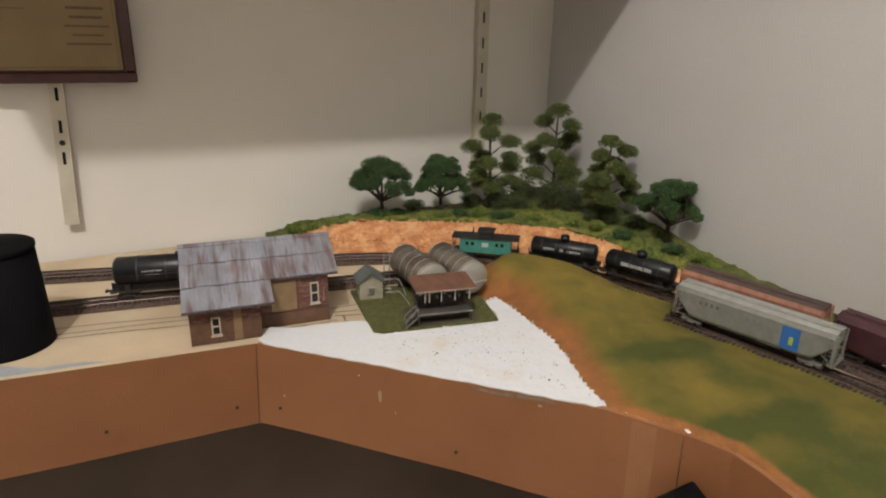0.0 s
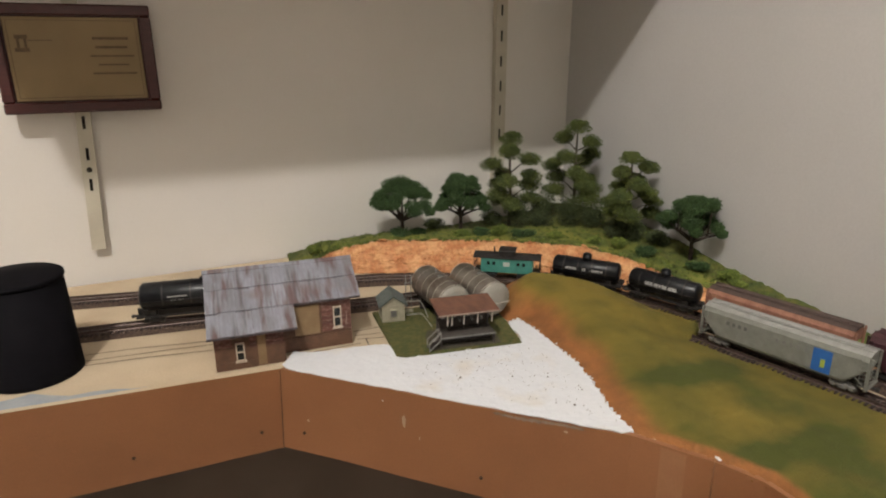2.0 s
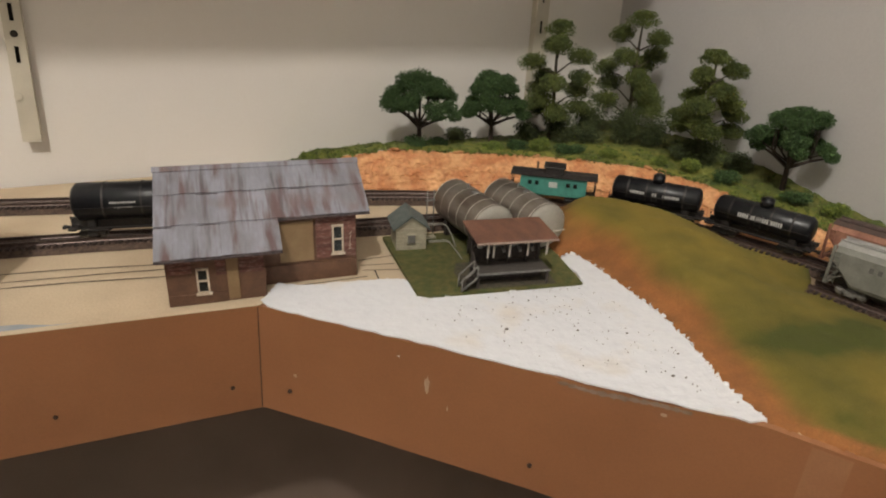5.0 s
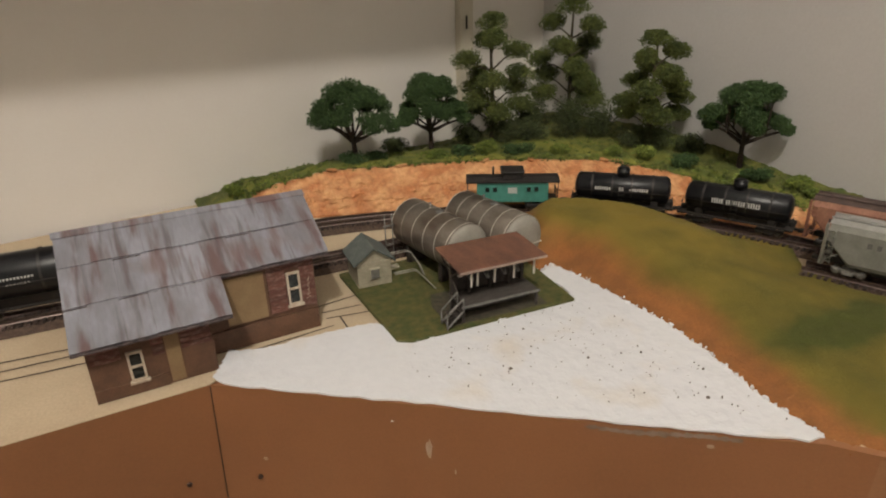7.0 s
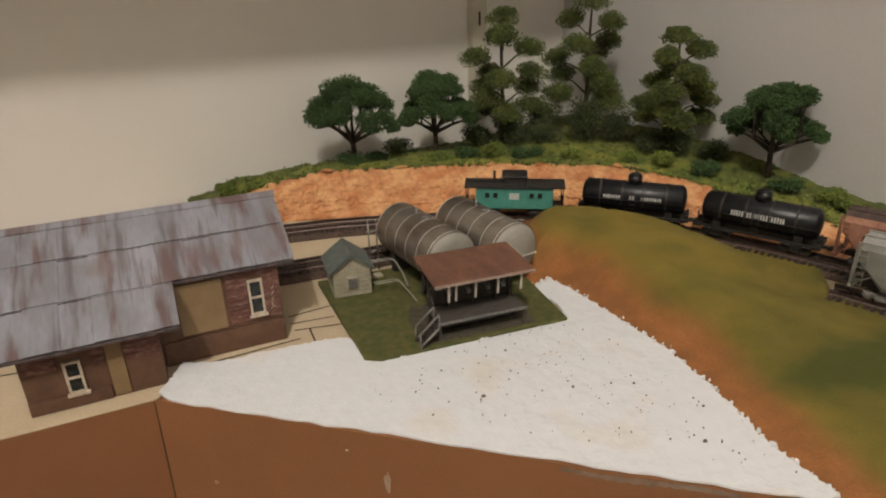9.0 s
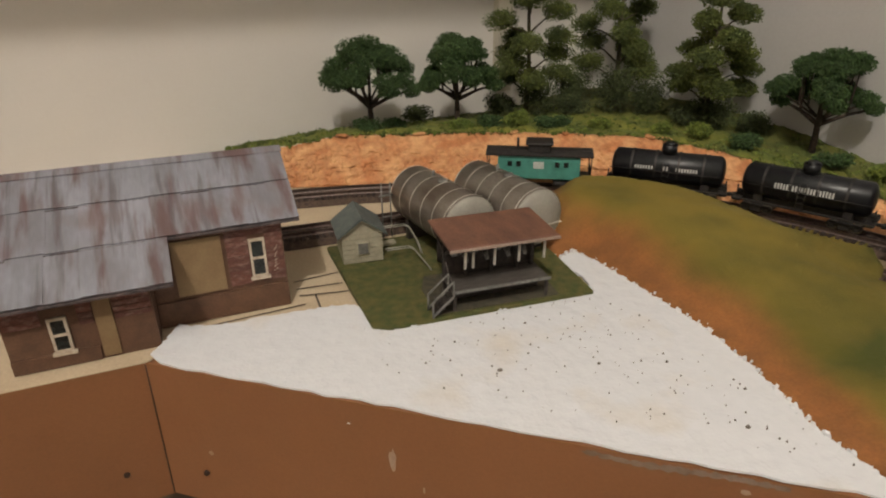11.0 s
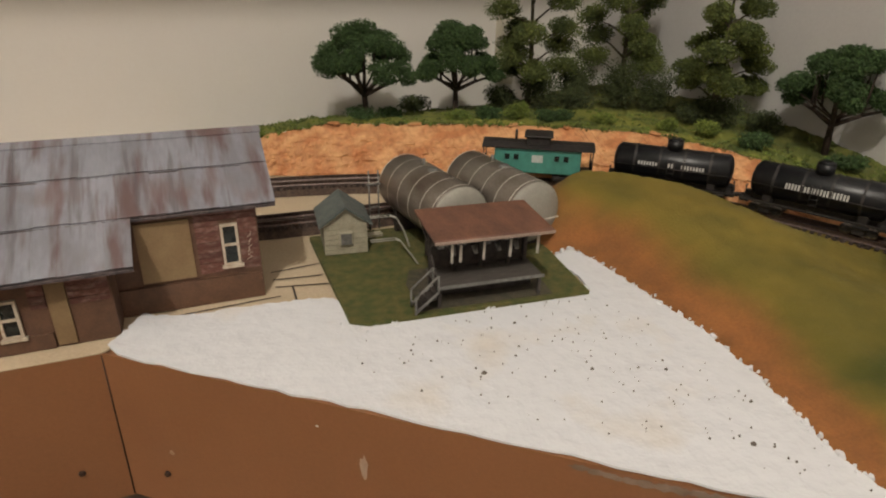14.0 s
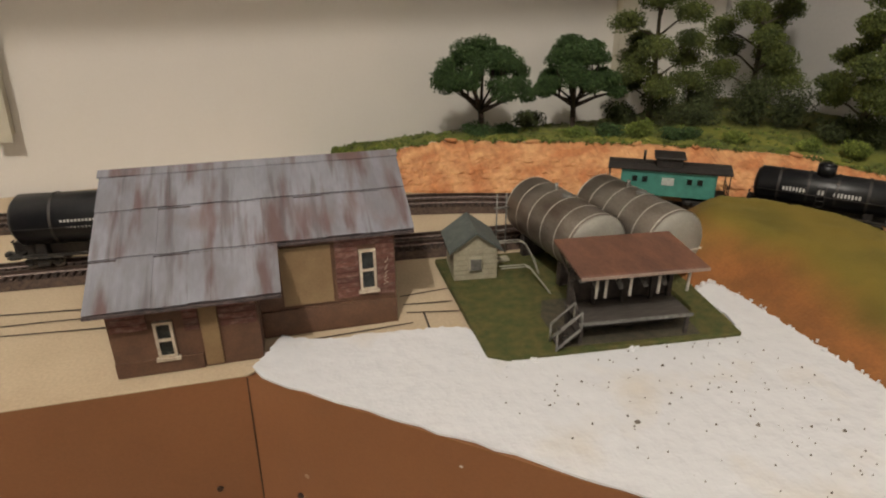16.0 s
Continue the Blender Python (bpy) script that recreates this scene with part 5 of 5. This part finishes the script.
solid("concrete_pad", box(0.2315, 0.3935, 1.0031, 0.2385, 0.3975, 1.0046, 0.0003), CREAMWALL, "small cream block on the turf", "block")
pg = thing("pipe_gantry", "thin grey standpipe frame behind the shed", "standpipe", pose(0.2375, 0.4035, PZ))
for x in (-0.0022, 0.0022):
    part("pipe", tube((x, 0, -0.0001), (x, 0, 0.0285), 0.0004, 0.0004, 6), GREYMETAL, pg)
part("crossbar", tube((-0.0034, 0, 0.0220), (0.0034, 0, 0.0220), 0.0005, 0.0005, 6), GREYMETAL, pg)
part("crossbar", tube((-0.0022, 0, 0.0110), (0.0022, 0, 0.0110), 0.0004, 0.0004, 6), GREYMETAL, pg)

# ---- trees and bushes ----
def leaf_mesh(name, blobs, count, size, material):
    """Tufts: small crumpled leaves scattered through flattened balls (centre, radii)."""
    vs, fs = [], []
    for (c, r), k in zip(blobs, count):
        for _ in range(k):
            d = Vector((random.gauss(0, 1), random.gauss(0, 1), random.gauss(0, 1))).normalized() * (random.random() ** 0.45)
            lump = 1 + 0.28 * noise.noise(Vector((c[0] * 300 + d.x * 2.2, c[1] * 300 + d.y * 2.2, c[2] * 300 + d.z * 2.2)))
            p = Vector((c[0] + d.x * r[0] * lump, c[1] + d.y * r[1] * lump, c[2] + d.z * r[2] * lump))
            a = Vector((random.gauss(0, 1), random.gauss(0, 1), random.gauss(0, 1))).normalized()
            b = a.orthogonal().normalized()
            s = size * random.uniform(0.6, 1.35)
            t = a.cross(b) * s * 0.35
            n = len(vs)
            vs += [p - a * s - b * s * 0.6, p + a * s * 0.2 - b * s * 0.8 + t, p + a * s + b * s * 0.5, p - a * s * 0.2 + b * s * 0.8 - t]
            fs += [(n, n + 1, n + 2), (n, n + 2, n + 3)]
    me = bpy.data.meshes.new(name)
    me.from_pydata([tuple(v) for v in vs], [], fs)
    me.materials.append(material)
    return me


def limb(bm, pts, r0, r1, seg=7):
    n = len(pts) - 1
    for i in range(n):
        bm_tube(bm, pts[i], pts[i + 1], r0 + (r1 - r0) * i / n, r0 + (r1 - r0) * (i + 1) / n, seg)


def broad_tree(x, y, z, height, spread, turn, seed, label):
    """A forked trunk under a wide, lumpy, dark crown."""
    random.seed(seed)
    ob = thing("tree", label, "tree", pose(x, y, z, 0, 0, turn), "model trees")
    bm = bmesh.new()
    fork = height * 0.26
    limb(bm, [(0, 0, -0.003), (0.0006, 0, fork * 0.5), (0, 0.0004, fork)], 0.0021, 0.0017, 8)
    blobs = []
    for i in range(9):
        a = i * math.tau / 9 + random.uniform(-0.3, 0.3)
        reach = spread * random.uniform(0.66, 0.92)
        tip = Vector((math.cos(a) * reach, math.sin(a) * reach, height * random.uniform(0.42, 0.64)))
        mid = Vector((tip.x * 0.50, tip.y * 0.50, fork + (tip.z - fork) * 0.55))
        if i % 2 == 0:
            limb(bm, [(0, 0, fork * 0.94), mid, tip], 0.0017, 0.0006, 6)
        else:
            limb(bm, [(0, 0, fork * 1.15), mid, tip], 0.0009, 0.0004, 5)
        r = spread * random.uniform(0.17, 0.27)
        blobs.append((tip, (r, r, height * random.uniform(0.065, 0.10))))
        blobs.append((tip * 0.82 + Vector((0, 0, height * random.uniform(0.14, 0.24))), (r * 1.1, r * 1.1, height * 0.085)))
        top = Vector((tip.x * random.uniform(0.45, 0.66), tip.y * random.uniform(0.45, 0.66), height * random.uniform(0.72, 0.88)))
        limb(bm, [mid, top], 0.0008, 0.0003, 5)
        r = spread * random.uniform(0.22, 0.32)
        blobs.append((top, (r, r, height * random.uniform(0.08, 0.11))))
    limb(bm, [(0, 0, fork * 0.95), (0.0008, 0.0004, height * 0.6), (0, 0, height * 0.88)], 0.0014, 0.0004, 6)
    for k in range(3):
        blobs.append(((random.uniform(-0.2, 0.2) * spread, random.uniform(-0.2, 0.2) * spread, height * (0.82 + 0.055 * k)), (spread * (0.44 - 0.07 * k), spread * (0.44 - 0.07 * k), height * 0.075)))
    part("trunk", bm, TRUNK, ob, "dark forked trunk")
    cr = new("crown", leaf_mesh("crown", blobs, [1250] * len(blobs), 0.00056, LEAF))
    cr.parent = ob
    tagged(cr, "dark green clumped foliage", kind="stuff")
    return ob


def tall_tree(x, y, z, height, spread, turn, seed, label):
    """A straight tapering trunk with separate plates of olive foliage."""
    random.seed(seed)
    ob = thing("tree", label, "tree", pose(x, y, z, 0, 0, turn), "model trees")
    bm = bmesh.new()
    limb(bm, [(0, 0, -0.003), (0.0008, 0, height * 0.35), (-0.0006, 0.0005, height * 0.7), (0, 0, height * 0.95)], 0.0021, 0.0006, 8)
    blobs = []
    levels = [0.24, 0.36, 0.50, 0.64, 0.77]
    for li, lv in enumerate(levels):
        for s in range(3 if li < 3 else 2):
            a = li * 1.9 + s * math.tau / (3 if li < 3 else 2) + random.uniform(-0.4, 0.4)
            reach = spread * (1.0 - 0.45 * lv) * random.uniform(0.70, 1.05)
            zt = height * (lv + random.uniform(-0.02, 0.05))
            tip = Vector((math.cos(a) * reach, math.sin(a) * reach, zt))
            limb(bm, [(0, 0, height * (lv - 0.08)), (tip.x * 0.5, tip.y * 0.5, zt - height * 0.035), tip], 0.0009, 0.0003, 5)
            rr = spread * random.uniform(0.34, 0.50)
            blobs.append((tip + Vector((0, 0, 0.001)), (rr * 0.92, rr * 0.88, height * 0.066)))
            blobs.append((tip * 0.86 + Vector((0, 0, zt * 0.14 + 0.0035)), (rr * 0.72, rr * 0.76, height * 0.062)))
    blobs += [((0, 0, height * 0.91), (spread * 0.44, spread * 0.44, height * 0.056)), ((0.002, 0, height * 0.96), (spread * 0.30, spread * 0.30, height * 0.036))]
    part("trunk", bm, PINE, ob, "pale olive straight trunk")
    cr = new("crown", leaf_mesh("crown", blobs, [1400] * len(blobs), 0.00060, OLIVE))
    cr.parent = ob
    tagged(cr, "olive green plates of foliage", kind="stuff")
    return ob


broad_tree(0.272, 0.543, 1.0235, 0.0620, 0.0345, 10, 11, "small dark green broadleaf tree at the ledge edge")
broad_tree(0.336, 0.540, 1.0245, 0.0600, 0.0315, 80, 12, "small dark green broadleaf tree beside the pines")
tall_tree(0.389, 0.534, 1.0255, 0.1010, 0.0310, 0, 13, "tall slim olive tree with separate foliage plates")
tall_tree(0.467, 0.532, 1.0265, 0.1090, 0.0350, 40, 14, "tallest olive tree in the corner with layered foliage")
tall_tree(0.480, 0.451, 1.0265, 0.0860, 0.0300, 100, 15, "medium olive tree with layered foliage by the corner")
broad_tree(0.5060, 0.3865, 1.0220, 0.0595, 0.0305, 45, 16, "dark green broadleaf tree beside the wall")


def bush(x, y, z, r, h, material, label, seed):
    random.seed(seed)
    h *= 1.35 if h < 0.012 else 1.1
    r *= 1.12
    blobs = []
    for i in range(5):
        a = random.uniform(0, math.tau)
        k = random.uniform(0.1, 0.6)
        blobs.append(((math.cos(a) * r * k, math.sin(a) * r * k, h * random.uniform(0.25, 0.65)), (r * 0.62, r * 0.62, h * 0.42)))
    me = leaf_mesh("bush", blobs, [int(300 + 100000 * r * h * 10)] * 5, 0.00060, material)
    ob = new("bush", me)
    ob.matrix_world = pose(x, y, z)
    return tagged(ob, label, "bush", "ledge bushes")


random.seed(5)
BACK_BUSHES = [
    (0.268, 0.541, 1.0235, 0.0135, 0.0075, LEAF, "low dark green bush under a tree"), (0.288, 0.540, 1.0235, 0.0100, 0.0065, LEAF, "low dark green bush under a tree"),
    (0.312, 0.560, 1.0240, 0.0110, 0.0105, SHADEGREEN, "dark rounded bush between trees"), (0.325, 0.515, 1.0250, 0.0095, 0.0060, BRIGHT, "bright green bush at the cut edge"),
    (0.345, 0.507, 1.0255, 0.0080, 0.0075, LEAF, "green bush at the cut edge"), (0.362, 0.500, 1.0260, 0.0095, 0.0100, BRIGHT, "bright green bush at the cut edge"),
    (0.372, 0.550, 1.0270, 0.0130, 0.0150, SHADEGREEN, "dark bush under the tall trees"), (0.395, 0.528, 1.0275, 0.0170, 0.0300, SHADEGREEN, "tall grey-green bush under the tall trees"),
    (0.415, 0.520, 1.0275, 0.0140, 0.0190, SHADEGREEN, "grey-green bush under the tall trees"), (0.432, 0.535, 1.0275, 0.0180, 0.0250, SHADEGREEN, "dark bush behind the tall trees")]
CORNER_BUSHES = [
    (0.446, 0.505, 1.0275, 0.0170, 0.0330, SHADEGREEN, "tall dark bush under the tallest tree"), (0.470, 0.493, 1.0275, 0.0150, 0.0240, SHADEGREEN, "dark bush in the corner"),
    (0.487, 0.448, 1.0260, 0.0150, 0.0200, SHADEGREEN, "dark bush by the wall"), (0.474, 0.460, 1.0265, 0.0130, 0.0150, SHADEGREEN, "dark bush under the medium tree"),
    (0.497, 0.425, 1.0255, 0.0120, 0.0120, SHADEGREEN, "dark rounded bush by the wall"), (0.455, 0.430, 1.0255, 0.0090, 0.0070, BRIGHT, "bright low bush on the turf"),
    (0.469, 0.404, 1.0235, 0.0090, 0.0070, LEAF, "green low bush on the turf"), (0.440, 0.445, 1.0260, 0.0080, 0.0060, BRIGHT, "bright low bush at the cut edge"),
    (0.497, 0.365, 1.0200, 0.0090, 0.0060, LEAF, "low bush under the tree"), (0.512, 0.345, 1.0155, 0.0090, 0.0070, BRIGHT, "yellow-green low bush by the wall"), (0.508, 0.330, 1.0135, 0.0080, 0.0050, BRIGHT, "yellow-green low bush by the wall"),
    (0.180, 0.540, 1.0160, 0.0055, 0.0060, BRIGHT, "small yellow-green tuft at the ledge end"), (0.385, 0.490, 1.0260, 0.0110, 0.0070, LEAF, "low green bush at the cut edge"), (0.410, 0.470, 1.0260, 0.0100, 0.0070, BRIGHT, "low bright bush at the cut edge")]
for i, (x, y, z, r, h, mt, lab) in enumerate(BACK_BUSHES + CORNER_BUSHES):
    bush(x, y, z - 0.0015, r, h, mt, lab, 100 + i)

# tufts of turf over the ledge
random.seed(21)
blobs, cnt = [], []
for _ in range(900):
    i = random.randrange(34, len(prof) - 14)
    k = random.random() ** 1.3
    j = i * L + min(L - 1, int(k * (L - 1)))
    p = ledge_pts[j]
    r = random.uniform(0.0014, 0.0034)
    blobs.append(((p[0] + random.uniform(-0.002, 0.002), p[1] + random.uniform(-0.002, 0.0), p[2] + 0.0002), (r, r, r * 0.6)))
    cnt.append(16)
half = len(blobs) * 3 // 5
for nm, bl, mt in (("turf_tufts", blobs[:half], OLIVE), ("bright_tufts", blobs[half:], BRIGHT)):
    tagged(new(nm, leaf_mesh(nm, bl, cnt[:len(bl)], 0.0007, mt)), "loose green turf tufts on the ledge", "grass", kind="stuff")

# loose rocks on the crest
random.seed(31)
rock_me = []
for k in range(4):
    bm = bmesh.new()
    bmesh.ops.create_icosphere(bm, subdivisions=2, radius=1)
    for v in bm.verts:
        v.co *= 1 + 0.35 * noise.noise(v.co * 1.6 + Vector((k * 7, 0, 0)))
    rock_me.append(mesh_of("rock", bm, ROCK))
for i, (x, y, z) in enumerate(((0.247, 0.524, 1.0262), (0.295, 0.508, 1.0258), (0.352, 0.485, 1.0262), (0.381, 0.468, 1.0262), (0.424, 0.438, 1.0262), (0.431, 0.432, 1.0255), (0.463, 0.362, 1.0170), (0.476, 0.340, 1.0140))):
    ob = new("rock", rock_me[i % 4])
    ob.matrix_world = pose(x, y, z, 0, 0, 30 * i - 30) @ Matrix.Diagonal((0.0046, 0.0024, 0.0011, 1))
    tagged(ob, "flat orange stone on the crest of the cut", "rock", "crest stones")

# grit strewn over the plaster
random.seed(8)
gv, gf = [], []
for _ in range(170):
    while True:
        t, s = random.random(), random.random()
        x, y = 0.20 + 0.125 * t, 0.205 + 0.135 * s
        if x < 0.306 and (x - 0.129) * 0.632 + (y - 0.3415) * 0.775 > 0.006 and y < 0.318:
            if random.random() < 0.25 + (x - 0.2) * 6:
                break
    r = random.uniform(0.00014, 0.00048) * (2.2 if random.random() < 0.06 else 1)
    n = len(gv)
    a = random.uniform(0, math.tau)
    for q in range(5):
        gv.append((x + r * math.cos(a + q * math.tau / 5) * random.uniform(0.6, 1.3), y + r * math.sin(a + q * math.tau / 5) * random.uniform(0.5, 1.2), 1.0016))
    gv.append((x, y, 1.0020 + r * 0.7))
    gf += [(n + q, n + (q + 1) % 5, n + 5) for q in range(5)]
me = bpy.data.meshes.new("grit")
me.from_pydata(gv, [], gf)
me.materials.append(SPECK)
tagged(new("grit", me), "dark grit strewn on the white plaster", "grit", kind="stuff")

# ---- ties of the tracks ----
for ob, line, x0, x1 in ((main_track, main_line, -0.12, 9), (near_track, near_line, -0.16, 9), (spur_track, spur_line, -9, 9)):
    n, s = 0, 0.002
    while s < (len(line) - 2) * STEP and n < 300:
        p, heading = at_arc(line, s, STEP)
        if x0 < p.x < x1 and p.y > 0.02:
            piece("tie", TIE_MESH, ob, pose(p.x, p.y, 1.0030, 0, 0, heading + random.uniform(-1, 1)))
            n += 1
        s += 0.0034

# crumbs of plaster along its torn edges
random.seed(61)
vs, fs = [], []
pad_edge = [(0.2055, 0.345), (0.2058, 0.3262), (0.212, 0.3220), (0.298, 0.3155), (0.3025, 0.350)]
runs = [(Vector(a).to_3d(), Vector(b).to_3d()) for run in (left_edge, pad_edge) for a, b in zip(run, run[1:])]
for a, b in runs:
    for _ in range(int((b - a).length / 0.0008)):
        if random.random() < 0.25:
            continue
        p = a.lerp(b, random.random()) + Vector((random.gauss(0, 0.0011), random.gauss(0, 0.0011), 0))
        r = random.uniform(0.0003, 0.0008) * (2.0 if random.random() < 0.14 else 1.0)
        k = len(vs)
        for q in range(5):
            w = q * math.tau / 5 + random.uniform(-0.3, 0.3)
            vs.append((p.x + r * math.cos(w) * random.uniform(0.8, 1.5), p.y + r * math.sin(w) * random.uniform(0.8, 1.5), 1.0004))
        for q in range(5):
            v = vs[k + q]
            vs.append((p.x + (v[0] - p.x) * 0.6, p.y + (v[1] - p.y) * 0.6, 1.0013 + r * random.uniform(0.2, 0.9)))
        fs += [(k + q, k + (q + 1) % 5, k + 5 + (q + 1) % 5, k + 5 + q) for q in range(5)] + [tuple(k + 5 + q for q in range(5))]
me = bpy.data.meshes.new("plaster_crumbs")
me.from_pydata(vs, [], fs)
me.materials.append(PLASTER)
tagged(new("plaster_crumbs", me), "white plaster crumbs along the torn edge", "plaster", kind="stuff")
